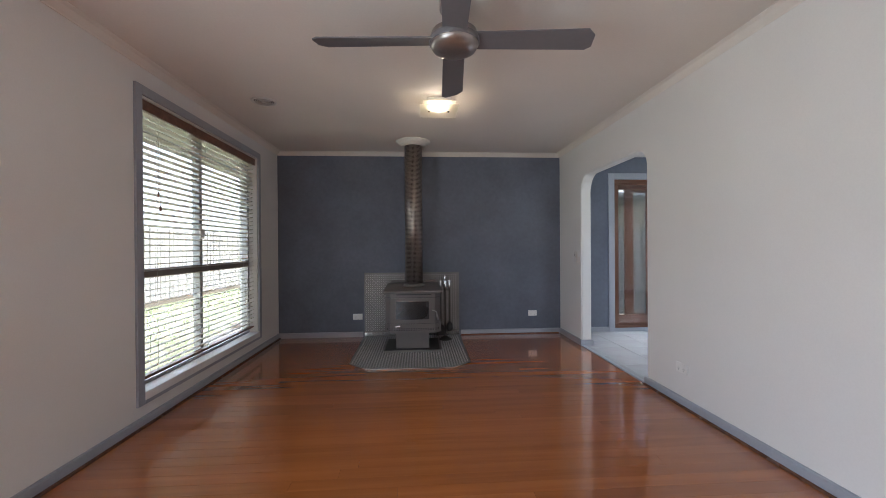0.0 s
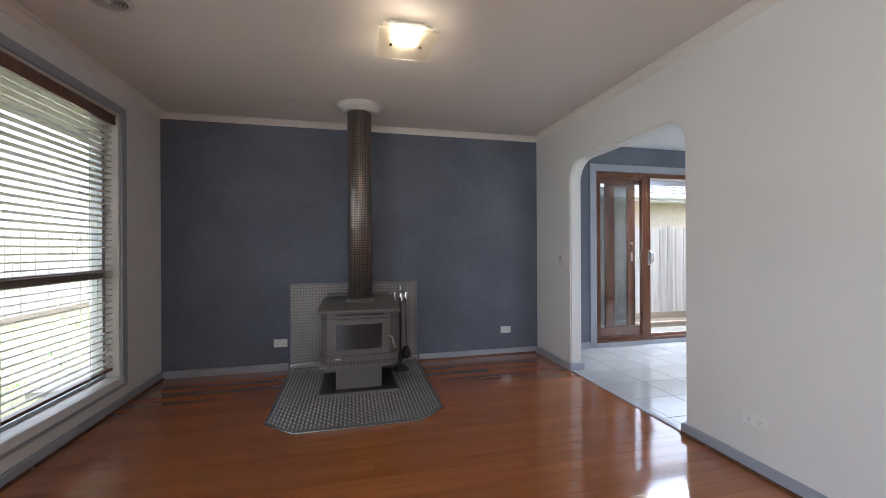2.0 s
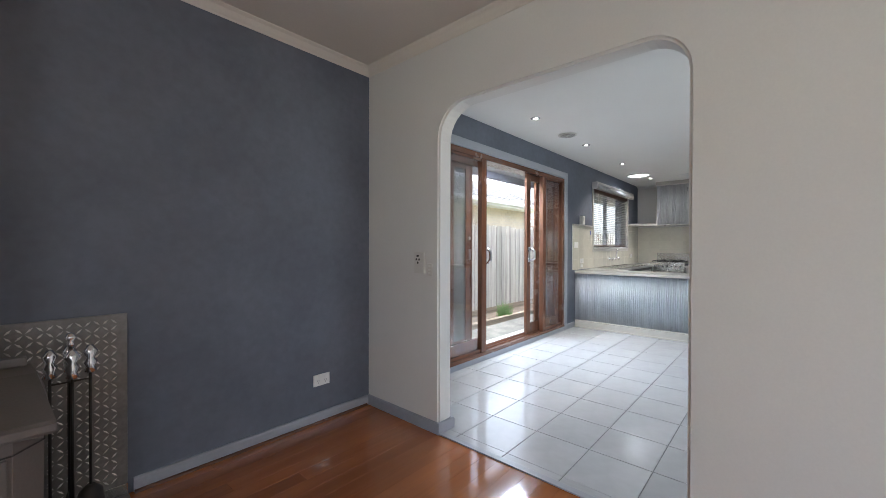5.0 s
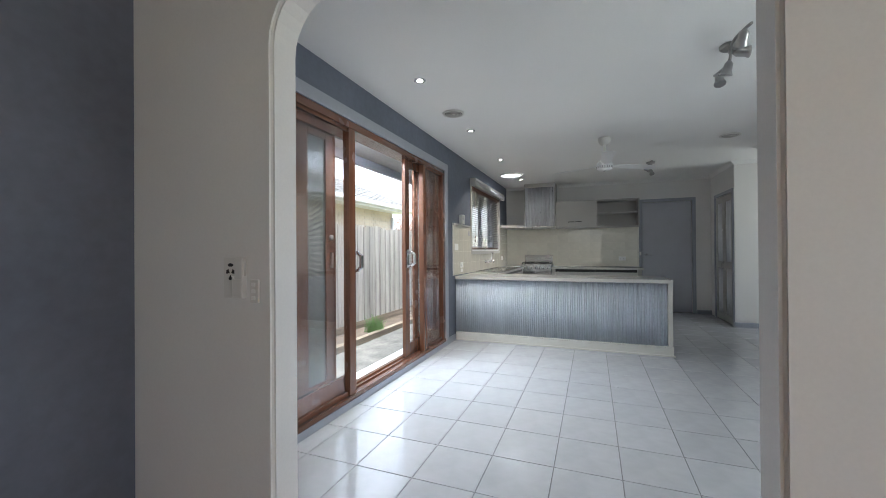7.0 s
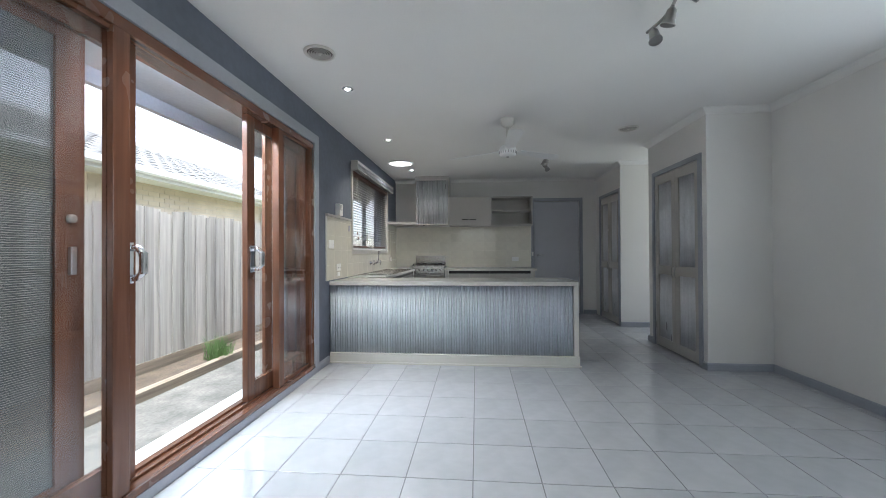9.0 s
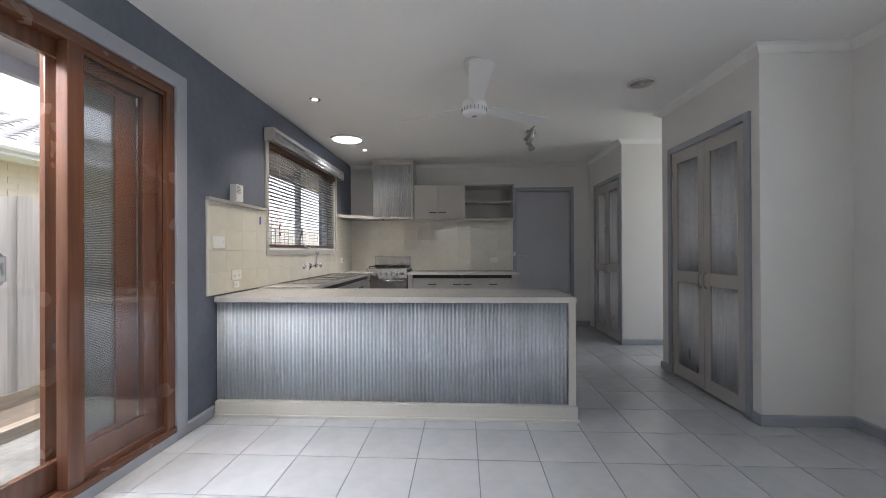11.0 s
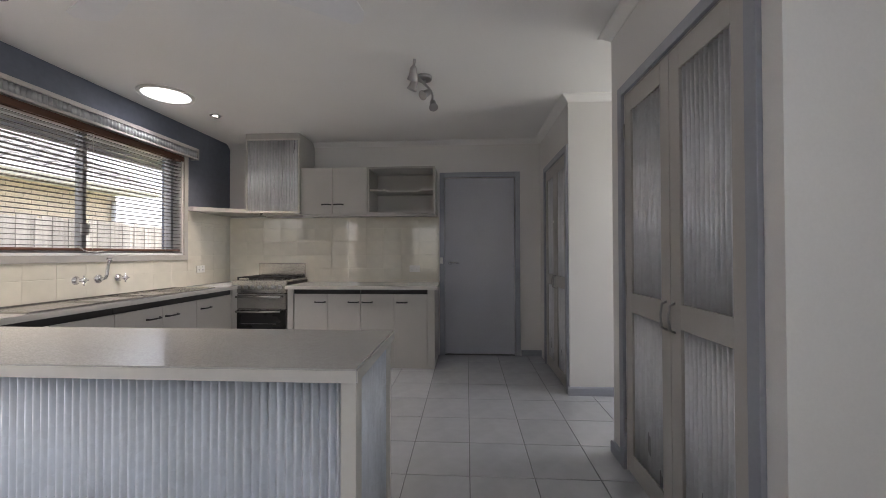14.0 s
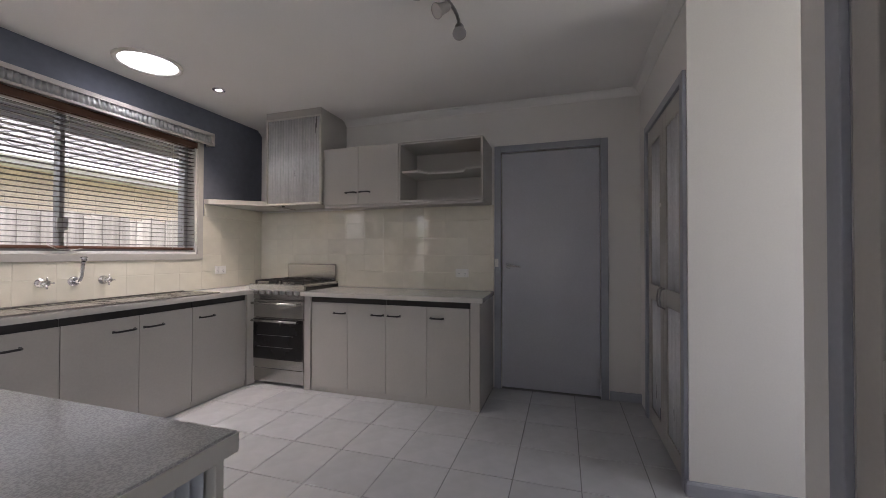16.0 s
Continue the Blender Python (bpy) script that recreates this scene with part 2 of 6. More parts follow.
M_FANGREY = material("grey_fan_blade_paint", (0.16, 0.155, 0.165), 0.35, vary=0.06, bump=0.02)
M_FANMETAL = material("brushed_fan_motor_metal", (0.33, 0.30, 0.28), 0.35, metal=0.8, vary=0.1)
M_FANWHITE = material("white_fan_enamel", (0.78, 0.78, 0.78), 0.3, vary=0.02, bump=0)
M_FIRE = material("charcoal_heater_paint_and_vent_gap", (0.155, 0.138, 0.130), 0.45, vary=0.1, grain=150, bump=0.05)
M_FIREDARK = material("soot_black_steel_and_gap_shade", (0.03, 0.028, 0.026), 0.45, vary=0.2)
M_FIREGLASS = material("dark_ceramic_glass", (0.012, 0.011, 0.012), 0.28, vary=0.3, bump=0)
# lug glints put into the colour: far paler than the plate they belong to
M_LUG = material("aluminium_lug_glint", (0.88, 0.85, 0.82), 0.25, metal=0.15, vary=0.15)
# plate kept dark so that the painted glints stand out
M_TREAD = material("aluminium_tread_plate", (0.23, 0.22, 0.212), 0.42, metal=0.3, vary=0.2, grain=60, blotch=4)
# the blue cast of daylight on the bar is put into this colour
M_GALV = galvanised("daylit_galvanised_steel", (0.66, 0.695, 0.75), 0.42, 0.3)
M_HEARTH = material("dull_aluminium_tread_plate", (0.17, 0.168, 0.165), 0.42, metal=0.4, vary=0.2, grain=60, blotch=4)
# hearth lugs: glints in the colour again, less bright
M_LUGD = material("dim_aluminium_lug_glint", (0.50, 0.49, 0.48), 0.3, metal=0.7, vary=0.2)
# nearly neutral steel for cupboard doors and hood, more metallic
M_GALVN = galvanised("neutral_galvanised_steel", (0.72, 0.725, 0.74), 0.30, 0.5)
M_GALVD = galvanised("dull_galvanised_steel", (0.40, 0.40, 0.40))
M_LAMINATE = speckle("grey_flecked_laminate", (0.53, 0.52, 0.505), 0.2, 0.2)
M_EDGE = material("pale_laminate_edge", (0.58, 0.56, 0.52), 0.4, vary=0.04)
M_FLOOR = wood("polished_timber_board", (0.42, 0.140, 0.032), (0.33, 0.104, 0.024), 0, rough=0.09, coat=0.8, objvary=0.11, scale=0.6)
M_GAP = material("dark_board_gap", (0.05, 0.022, 0.012), 0.7)
M_TILE = material("pale_grey_glazed_floor_tile", (0.50, 0.51, 0.53), 0.14, vary=0.06, grain=14, blotch=3, bump=0.02, objvary=0.04, spec=0.9)
M_GROUT = material("grey_floor_grout", (0.20, 0.20, 0.205), 0.85)
M_SPLASH = material("cream_glazed_wall_tile", (0.75, 0.715, 0.61), 0.05, vary=0.03, bump=0.02, grain=20, objvary=0.03, spec=1.0, coat=0.5)
M_SGROUT = material("cream_wall_grout", (0.65, 0.62, 0.525), 0.4)
M_TIMBER = wood("red_brown_varnished_timber", (0.162, 0.068, 0.037), (0.098, 0.040, 0.022), 2, rough=0.25, coat=0.3, objvary=0.08)
M_TIMBERH = wood("red_brown_varnished_rail", (0.162, 0.068, 0.037), (0.098, 0.040, 0.022), 0, rough=0.25, coat=0.3, objvary=0.08)
M_SLAT = material("ivory_blind_slat", (0.60, 0.56, 0.50), 0.4, vary=0.04, grain=30, objvary=0.03)
# taupe taken far down, so the slats look back-lit against the window
M_SLATK = material("backlit_taupe_blind_slat", (0.09, 0.072, 0.064), 0.4, vary=0.05, grain=30, objvary=0.04)
M_MESH = material("dark_insect_mesh", (0.035, 0.045, 0.045), 0.6, vary=0.1, bump=0)
M_SLATD = wood("brown_blind_rail", (0.20, 0.10, 0.068), (0.12, 0.058, 0.038), 0, rough=0.35, coat=0.1)
M_TAUPE = material("taupe_window_paint", (0.30, 0.25, 0.21), 0.45, vary=0.06)
M_CORD = material("cream_cord", (0.5, 0.47, 0.42), 0.8)
M_ALU = material("grey_aluminium_window_frame", (0.42, 0.42, 0.42), 0.4, metal=0.4, vary=0.04)
M_GLASS = glass("clear_window_glass")
M_FROST = glass("frosted_lamp_glass", (0.95, 0.9, 0.8), 0.35)
M_BULB = glow("warm_bulb", (1.0, 0.72, 0.40), 3.5)
M_LED = glow("lit_downlight", (1.0, 0.93, 0.85), 3.0)
M_SKYL = glow("daylight_diffuser", (0.97, 0.98, 1.0), 0.9)
M_TAPE = material("blue_masking_tape", (0.03, 0.08, 0.4), 0.7)
M_PAPER = material("white_paper_tag", (0.75, 0.74, 0.72), 0.8)
M_CONC = material("weathered_concrete", (0.18, 0.17, 0.15), 0.9, vary=0.32, grain=45, blotch=5, bump=0.3)
M_SOIL = material("dry_garden_soil", (0.12, 0.09, 0.065), 0.95, vary=0.35, grain=50, blotch=6, bump=0.8)
M_LAWN = material("lawn_soil", (0.22, 0.22, 0.12), 0.95, vary=0.3, grain=40, blotch=1.5, bump=0.8)
M_GRASS = material("green_grass_blade", (0.17, 0.30, 0.09), 0.6, vary=0.3, bump=0)
M_FENCE = wood("weathered_grey_paling", (0.56, 0.53, 0.49), (0.38, 0.355, 0.325), 2, rough=0.85, coat=0.0, objvary=0.2)
M_SLEEPER = wood("weathered_sleeper", (0.35, 0.29, 0.22), (0.2, 0.16, 0.12), 0, rough=0.9, coat=0.0)
M_BRICK = material("pale_cream_brick", (0.55, 0.48, 0.39), 0.85, vary=0.1, grain=80, bump=0.3, objvary=0.12)
M_MORTAR = material("grey_mortar", (0.46, 0.43, 0.38), 0.9, bump=0.2)
M_ROOF = material("weathered_concrete_roof_tile", (0.15, 0.147, 0.145), 0.8, vary=0.15, grain=60, bump=0.3, objvary=0.1)
M_FASCIA = material("pale_fascia_paint", (0.55, 0.56, 0.58), 0.5)
M_SOFFIT = material("grey_soffit_paint", (0.42, 0.42, 0.42), 0.7)
M_LEAF = material("olive_leaf", (0.11, 0.14, 0.06), 0.6, vary=0.35, bump=0)
M_LEAFR = material("russet_leaf", (0.22, 0.09, 0.05), 0.6, vary=0.35, bump=0)
M_BARK = material("grey_bark", (0.16, 0.13, 0.10), 0.9, vary=0.25, bump=0.6)

# ---- mesh helpers ----
INV = {}


def box(bm, x0, x1, y0, y1, z0, z1, bevel=0.0):
    v = [bm.verts.new((x, y, z)) for x in (x0, x1) for y in (y0, y1) for z in (z0, z1)]
    fs = [bm.faces.new([v[i] for i in q]) for q in ((0, 1, 3, 2), (4, 6, 7, 5), (0, 4, 5, 1), (2, 3, 7, 6), (0, 2, 6, 4), (1, 5, 7, 3))]
    if bevel:
        es = list({e for f in fs for e in f.edges})
        bmesh.ops.bevel(bm, geom=es, offset=bevel, segments=2, affect="EDGES", profile=0.6)
    return bm


def B(x0, x1, y0, y1, z0, z1, bevel=0.0):
    return box(bmesh.new(), min(x0, x1), max(x0, x1), min(y0, y1), max(y0, y1), min(z0, z1), max(z0, z1), bevel)


def lathe(bm, profile, centre=(0, 0, 0), n=32, m=None, caps=True):
    """A turned shape about z from (radius, height) pairs."""
    m = m or Matrix.Identity(4)
    rings = []
    for r, h in profile:
        rings.append([bm.verts.new(m @ Vector((centre[0] + r * math.cos(2 * math.pi * i / n), centre[1] + r * math.sin(2 * math.pi * i / n), centre[2] + h))) for i in range(n)])
    for a, b in zip(rings, rings[1:]):
        for i in range(n):
            f = bm.faces.new((a[i], a[(i + 1) % n], b[(i + 1) % n], b[i]))
            f.smooth = True
    if caps:
        bm.faces.new(list(reversed(rings[0])))
        bm.faces.new(rings[-1])
    return bm


def LT(profile, centre=(0, 0, 0), n=32, m=None, caps=True):
    return lathe(bmesh.new(), profile, centre, n, m, caps)


def tube(bm, pts, r, n=8):
    """A round rod along a line of points."""
    pts = [Vector(p) for p in pts]
    rings = []
    for i, p in enumerate(pts):
        d = (pts[min(i + 1, len(pts) - 1)] - pts[max(i - 1, 0)]).normalized()
        u = d.orthogonal().normalized() if i == 0 else (rings[-1][1] - d * rings[-1][1].dot(d)).normalized()
        w = d.cross(u)
        rr = r[i] if isinstance(r, (list, tuple)) else r
        rings.append(([bm.verts.new(p + rr * (u * math.cos(a) + w * math.sin(a))) for a in [2 * math.pi * k / n for k in range(n)]], u))
    for (a, _), (b, _) in zip(rings, rings[1:]):
        for i in range(n):
            f = bm.faces.new((a[i], a[(i + 1) % n], b[(i + 1) % n], b[i]))
            f.smooth = True
    bm.faces.new(list(reversed(rings[0][0])))
    bm.faces.new(rings[-1][0])
    return bm


def TB(pts, r, n=8):
    return tube(bmesh.new(), pts, r, n)


def prism(bm, outline, lo, hi, axis=2):
    """A flat outline pushed from lo to hi along an axis."""
    def at(p, h):
        q = list(p)
        q.insert(axis, h)
        return q
    a = [bm.verts.new(at(p, lo)) for p in outline]
    b = [bm.verts.new(at(p, hi)) for p in outline]
    bm.faces.new(a)
    bm.faces.new(list(reversed(b)))
    for i in range(len(a)):
        j = (i + 1) % len(a)
        bm.faces.new((a[i], b[i], b[j], a[j]))
    bmesh.ops.recalc_face_normals(bm, faces=bm.faces)
    return bm


def PR(outline, lo, hi, axis=2):
    return prism(bmesh.new(), outline, lo, hi, axis)


def corrugated(x0, x1, z0, z1, pitch=0.03, amp=0.009, thick=0.0012):
    """A wavy steel sheet in the x-z plane, waves standing out along -y."""
    bm = bmesh.new()
    cols = max(8, 10 * round((x1 - x0) / pitch))
    pitch = (x1 - x0) / max(1, round((x1 - x0) / pitch))
    last = None
    for i in range(cols + 1):
        x = x0 + (x1 - x0) * i / cols
        y = amp * math.cos(2 * math.pi * (x - x0) / pitch)
        cur = [bm.verts.new((x, y, z0)), bm.verts.new((x, y, z1)), bm.verts.new((x, y + thick + 0.001, z1)), bm.verts.new((x, y + thick + 0.001, z0))]
        if last:
            for k in range(4):
                f = bm.faces.new((last[k], cur[k], cur[(k + 1) % 4], last[(k + 1) % 4]))
                f.smooth = k in (0, 2)
        last = cur
    bmesh.ops.recalc_face_normals(bm, faces=bm.faces)
    return bm


def join(*bms):
    out = bmesh.new()
    for b in bms:
        me = bpy.data.meshes.new("tmp")
        b.to_mesh(me)
        out.from_mesh(me)
        bpy.data.meshes.remove(me)
        b.free()
    return out


def mesh_from(name, bm, mat):
    me = bpy.data.meshes.new(name)
    bm.to_mesh(me)
    bm.free()
    me.materials.append(mat)
    return me


def thing(name, x, y, z, label, category, group="", kind="", rz=0.0, local=False):
    """An Empty at the base of a thing. Parts are given in world metres, or in its own frame when local."""
    ob = new(name)
    ob.empty_display_size = 0.1
    m = pose(x, y, z, 0, 0, rz)
    ob.matrix_world = m
    if not local:
        INV[ob] = m.inverted()
    return tagged(ob, label, category, group, kind)


def part(name, bm, mat, parent, label=""):
    top = parent
    while top.parent:
        top = top.parent
    if top in INV:
        bm.transform(INV[top])
    ob = new(name, mesh_from(name, bm, mat))
    ob.parent = parent
    if label:
        ob["label"] = label
    return ob


def solid(name, bm, mat, label, category, group="", kind=""):
    """A thing that is one mesh, with its origin at its base."""
    cs = [v.co for v in bm.verts]
    o = Vector(((min(c.x for c in cs) + max(c.x for c in cs)) / 2, (min(c.y for c in cs) + max(c.y for c in cs)) / 2, min(c.z for c in cs)))
    bmesh.ops.translate(bm, verts=bm.verts, vec=-o)
    ob = new(name, mesh_from(name, bm, mat))
    ob.location = o
    return tagged(ob, label, category, group, kind)


def structure(name, bm, mat, label, category):
    return tagged(new(name, mesh_from(name, bm, mat)), label, category, "", "structure")


def piece(name, me, parent, loc, scale=(1, 1, 1), rz=0.0):
    ob = new(name, me)
    ob.parent = parent
    ob.location, ob.scale = loc, scale
    ob.rotation_euler = (0, 0, rz)
    return ob


def opened(x0, x1, z0, z1, holes, lo, hi, axis):
    """A wall slab with rectangular holes (a0, a1, z0, z1); axis 1: it runs along x, axis 0: along y."""
    bm = bmesh.new()
    xs = sorted({x0, x1, *[h[0] for h in holes], *[h[1] for h in holes]})
    zs = sorted({z0, z1, *[h[2] for h in holes], *[h[3] for h in holes]})
    keep = set()
    for i in range(len(xs) - 1):
        for k in range(len(zs) - 1):
            cx, cz = (xs[i] + xs[i + 1]) / 2, (zs[k] + zs[k + 1]) / 2
            if not any(h[0] < cx < h[1] and h[2] < cz < h[3] for h in holes):
                keep.add((i, k))
    vs = {}

    def v(i, k, s):
        if (i, k, s) not in vs:
            y = hi if s else lo
            vs[i, k, s] = bm.verts.new((xs[i], y, zs[k]) if axis == 1 else (y, xs[i], zs[k]))
        return vs[i, k, s]
    for i, k in keep:
        bm.faces.new((v(i, k, 0), v(i + 1, k, 0), v(i + 1, k + 1, 0), v(i, k + 1, 0)))
        bm.faces.new((v(i, k, 1), v(i, k + 1, 1), v(i + 1, k + 1, 1), v(i + 1, k, 1)))
        for di, dk, a, b in ((-1, 0, (0, 0), (0, 1)), (1, 0, (1, 0), (1, 1)), (0, -1, (0, 0), (1, 0)), (0, 1, (0, 1), (1, 1))):
            if (i + di, k + dk) not in keep:
                bm.faces.new((v(i + a[0], k + a[1], 0), v(i + a[0], k + a[1], 1), v(i + b[0], k + b[1], 1), v(i + b[0], k + b[1], 0)))
    bmesh.ops.recalc_face_normals(bm, faces=bm.faces)
    return bm


def run_profile(pts, profile, closed=False):
    """A moulding: profile (out, up) pairs swept along corner points (x, y); out is to the left of the way."""
    bm = bmesh.new()
    n = len(pts)
    rings = []
    for i in range(n):
        p = Vector(pts[i])
        dirs = []
        if i > 0 or closed:
            dirs.append((p - Vector(pts[i - 1])).normalized())
        if i < n - 1 or closed:
            dirs.append((Vector(pts[(i + 1) % n]) - p).normalized())
        nrm = [Vector((-d.y, d.x)) for d in dirs]
        mit = sum(nrm, Vector((0, 0))).normalized()
        mit = mit / max(0.3, mit.dot(nrm[0]))
        rings.append([bm.verts.new((p.x + mit.x * o, p.y + mit.y * o, u)) for o, u in profile])
    m = len(profile)
    for i in range(n if closed else n - 1):
        a, b = rings[i], rings[(i + 1) % n]
        for k in range(m):
            bm.faces.new((a[k], b[k], b[(k + 1) % m], a[(k + 1) % m]))
    if not closed:
        bm.faces.new(rings[0])
        bm.faces.new(list(reversed(rings[-1])))
    bmesh.ops.recalc_face_normals(bm, faces=bm.faces)
    return bm

# ---- the plan ----
LW, LE, LN, LS = -1.815, 1.955, 4.90, -2.40        # living room
DW, DE, DS = 2.075, 8.91, 0.735                    # dining room and kitchen
LCEIL, DCEIL = 2.445, 2.41
OPEN_S, OPEN_N, OPEN_TOP = 2.895, 4.205, 2.015     # archway between the rooms
SD = (2.72, 5.31, 0.05, 2.10)                      # sliding door, outside of its timber
KW = (6.40, 8.17, 1.13, 2.10)                      # kitchen window opening
LWIN = (2.42, 4.26, 0.21, 2.21)                    # living room window opening
PB_W, PB_E, PB_N = 5.655, 6.85, 1.30               # pantry block
FB_W, HALL_S = 7.74, -0.6                          # far cupboard block, end of the hall

# ---- shell ----
structure("wall_north", opened(LW - 0.2, DE + 0.2, 0, 2.6, [(SD[0], SD[1], 0.0, SD[3]), KW], LN, LN + 0.22, 1), M_BLUE,
          "matt blue-grey mottled feature wall", "wall")
# second opening is invented, out of view, to hold a fill lamp
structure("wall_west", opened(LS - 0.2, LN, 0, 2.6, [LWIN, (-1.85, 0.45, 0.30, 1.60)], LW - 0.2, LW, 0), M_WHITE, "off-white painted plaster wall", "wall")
structure("wall_south", B(LW, LE, LS - 0.2, LS, 0, 2.6), M_WHITE, "off-white painted plaster wall", "wall")


def arch_wall():
    r1, r2 = 0.20, 0.16
    pts = [(LS, 0.0), (OPEN_S, 0.0), (OPEN_S, OPEN_TOP - r2)]
    pts += [(OPEN_S + r2 - r2 * math.cos(a), OPEN_TOP - r2 + r2 * math.sin(a)) for a in [math.pi / 2 * k / 8 for k in range(1, 9)]]
    pts += [(OPEN_N - r1 + r1 * math.sin(a), OPEN_TOP - r1 + r1 * math.cos(a)) for a in [math.pi / 2 * k / 8 for k in range(0, 9)]]
    pts += [(OPEN_N, 0.0), (LN, 0.0), (LN, 2.6), (LS, 2.6)]
    return PR(pts, LE, DW, 0)


bm = arch_wall()
es = [e for e in bm.edges if all(OPEN_S - 0.001 < v.co.y < OPEN_N + 0.001 and v.co.z < OPEN_TOP + 0.001 for v in e.verts)
      and abs(e.verts[0].co.x - e.verts[1].co.x) < 1e-5]
bmesh.ops.bevel(bm, geom=es, offset=0.012, segments=3, affect="EDGES")
structure("wall_archway", bm, M_WHITE, "off-white plaster wall with a round-cornered archway", "wall")
structure("wall_east", opened(HALL_S, LN, 0, 2.6, [(1.60, 2.385, 0.0, 1.995)], DE, DE + 0.2, 0), M_WHITE, "off-white painted kitchen wall", "wall")
# opening added out of view as a seat for the dining fill lamp
structure("wall_dining_south", opened(DW, PB_W, 0, 2.6, [(2.5, 4.3, 0.95, 2.05)], DS - 0.12, DS, 1), M_WHITE, "off-white painted dining room wall", "wall")
PO, FO = (5.775, 6.675, 0.0, 1.975), (7.80, 8.62, 0.0, 1.975)
structure("wall_pantry_west", B(PB_W, PB_W + 0.10, DS - 0.12, PB_N - 0.10, 0, 2.6), M_WHITE, "off-white painted wall beside the pantry", "wall")
bm = opened(PB_W, PB_E, 0, 2.6, [PO], PB_N - 0.10, PB_N, 1)
structure("wall_pantry_front", bm, M_WHITE, "off-white wall round the pantry doors", "wall")
structure("wall_hall_west", B(PB_E - 0.10, PB_E, HALL_S, PB_N - 0.10, 0, 2.6), M_WHITE, "off-white hall wall", "wall")
structure("wall_hall_east", B(FB_W, FB_W + 0.10, HALL_S, PB_N - 0.085, 0, 2.6), M_WHITE, "off-white hall wall", "wall")
# unseen opening, made only for the fill lamp at the hall end
structure("wall_hall_end", opened(PB_E - 0.1, DE, 0, 2.6, [(6.95, 7.65, 0.7, 2.1)], HALL_S - 0.12, HALL_S, 1), M_WHITE, "off-white hall end wall", "wall")
structure("wall_cupboard_front", opened(FB_W, DE, 0, 2.6, [FO], PB_N - 0.085, PB_N + 0.015, 1), M_WHITE, "off-white wall round the linen cupboard doors", "wall")
structure("wall_pantry_back", B(PB_W, PB_E, 0.55, 0.61, 0, 2.6), M_WHITE, "plain pantry back wall", "wall")
structure("wall_behind_door", B(DE + 0.2, DE + 0.28, 1.4, 2.6, 0, 2.6), M_WHITE, "plain wall behind the closed door", "wall")
structure("ceiling_living", B(LW - 0.2, LE + 0.06, LS - 0.2, LN + 0.22, LCEIL, LCEIL + 0.1), M_CEILW, "cream textured plaster ceiling", "ceiling")
structure("ceiling_dining", B(LE + 0.06, DE + 0.2, HALL_S - 0.2, LN + 0.22, DCEIL, DCEIL + 0.12), M_CEIL, "white plaster ceiling", "ceiling")


def cornice(z, h=0.05, w=0.06):
    return [(0, z - h), (w * 0.08, z - h), (w * 0.14, z - h * 0.85), (w * 0.35, z - h * 0.62), (w * 0.65, z - h * 0.26), (w * 0.88, z - h * 0.14), (w, z - h * 0.06), (w, z + 0.002), (0, z + 0.002)]


structure("cornice_living", run_profile([(LW, LS), (LE, LS), (LE, LN), (LW, LN)], cornice(LCEIL), True), M_CEILW, "cream moulded plaster cornice", "cornice")
structure("cornice_dining", run_profile([(DW, LN), (DW, DS), (PB_W, DS), (PB_W, PB_N), (PB_E, PB_N), (PB_E, HALL_S), (FB_W, HALL_S), (FB_W, PB_N + 0.015), (DE, PB_N + 0.015), (DE, LN)],
          cornice(DCEIL)), M_CEIL, "white moulded plaster cornice", "cornice")



def skirting(name, pts):
    structure(name, run_profile(pts, [(0, 0.0), (0.016, 0.0), (0.016, 0.056), (0.011, 0.066), (0, 0.068)]), M_TRIM, "blue-grey painted skirting board", "skirting board")


skirting("baseboard_living_west", [(LW, LN), (LW, LS)])
skirting("baseboard_living_north_a", [(-0.72, LN), (LW + 0.016, LN)])
skirting("baseboard_living_north_b", [(LE - 0.016, LN), (0.585, LN)])
skirting("baseboard_arch_north", [(DW, LN), (DW, OPEN_N), (LE, OPEN_N), (LE, LN)])
skirting("baseboard_arch_south", [(LE, LS), (LE, OPEN_S), (DW, OPEN_S), (DW, DS)])
skirting("baseboard_dining_south", [(DW + 0.016, DS), (PB_W, DS), (PB_W, PB_N), (5.72, PB_N)])
skirting("baseboard_hall_west", [(6.725, PB_N), (PB_E, PB_N), (PB_E, HALL_S)])
skirting("baseboard_hall_east", [(FB_W, HALL_S), (FB_W, PB_N + 0.015), (7.75, PB_N + 0.015)])
skirting("baseboard_kitchen_east", [(DE, PB_N + 0.015), (DE, 1.535)])
skirting("baseboard_north_a", [(2.633, LN), (DW + 0.016, LN)])
skirting("baseboard_north_b", [(5.66, LN), (5.397, LN)])
structure("baseboard_door_sill", B(2.722, 5.308, LN - 0.018, LN + 0.02, 0.0, 0.05), M_TRIM, "blue-grey board under the sliding door sill", "skirting board")
# thin timber bead along the living room skirting
bead = [(0.016, 0.0), (0.030, 0.0), (0.028, 0.010), (0.016, 0.014)]
for nm, pts in (("trim_bead_west", [(LW, LN), (LW, LS)]), ("trim_bead_east", [(LE, LS), (LE, OPEN_S + 0.016)]), ("trim_bead_north", [(LE - 0.03, LN), (0.585, LN)])):
    structure(nm, run_profile(pts, bead), M_TIMBERH, "thin varnished timber bead at the floor", "trim")
structure("trim_threshold", B(LE - 0.012, LE + 0.028, OPEN_S, OPEN_N, 0.0, 0.008, 0.003), M_TRIM, "thin threshold strip between boards and tiles", "trim")

# ---- things that hang on the shell: windows and doors ----


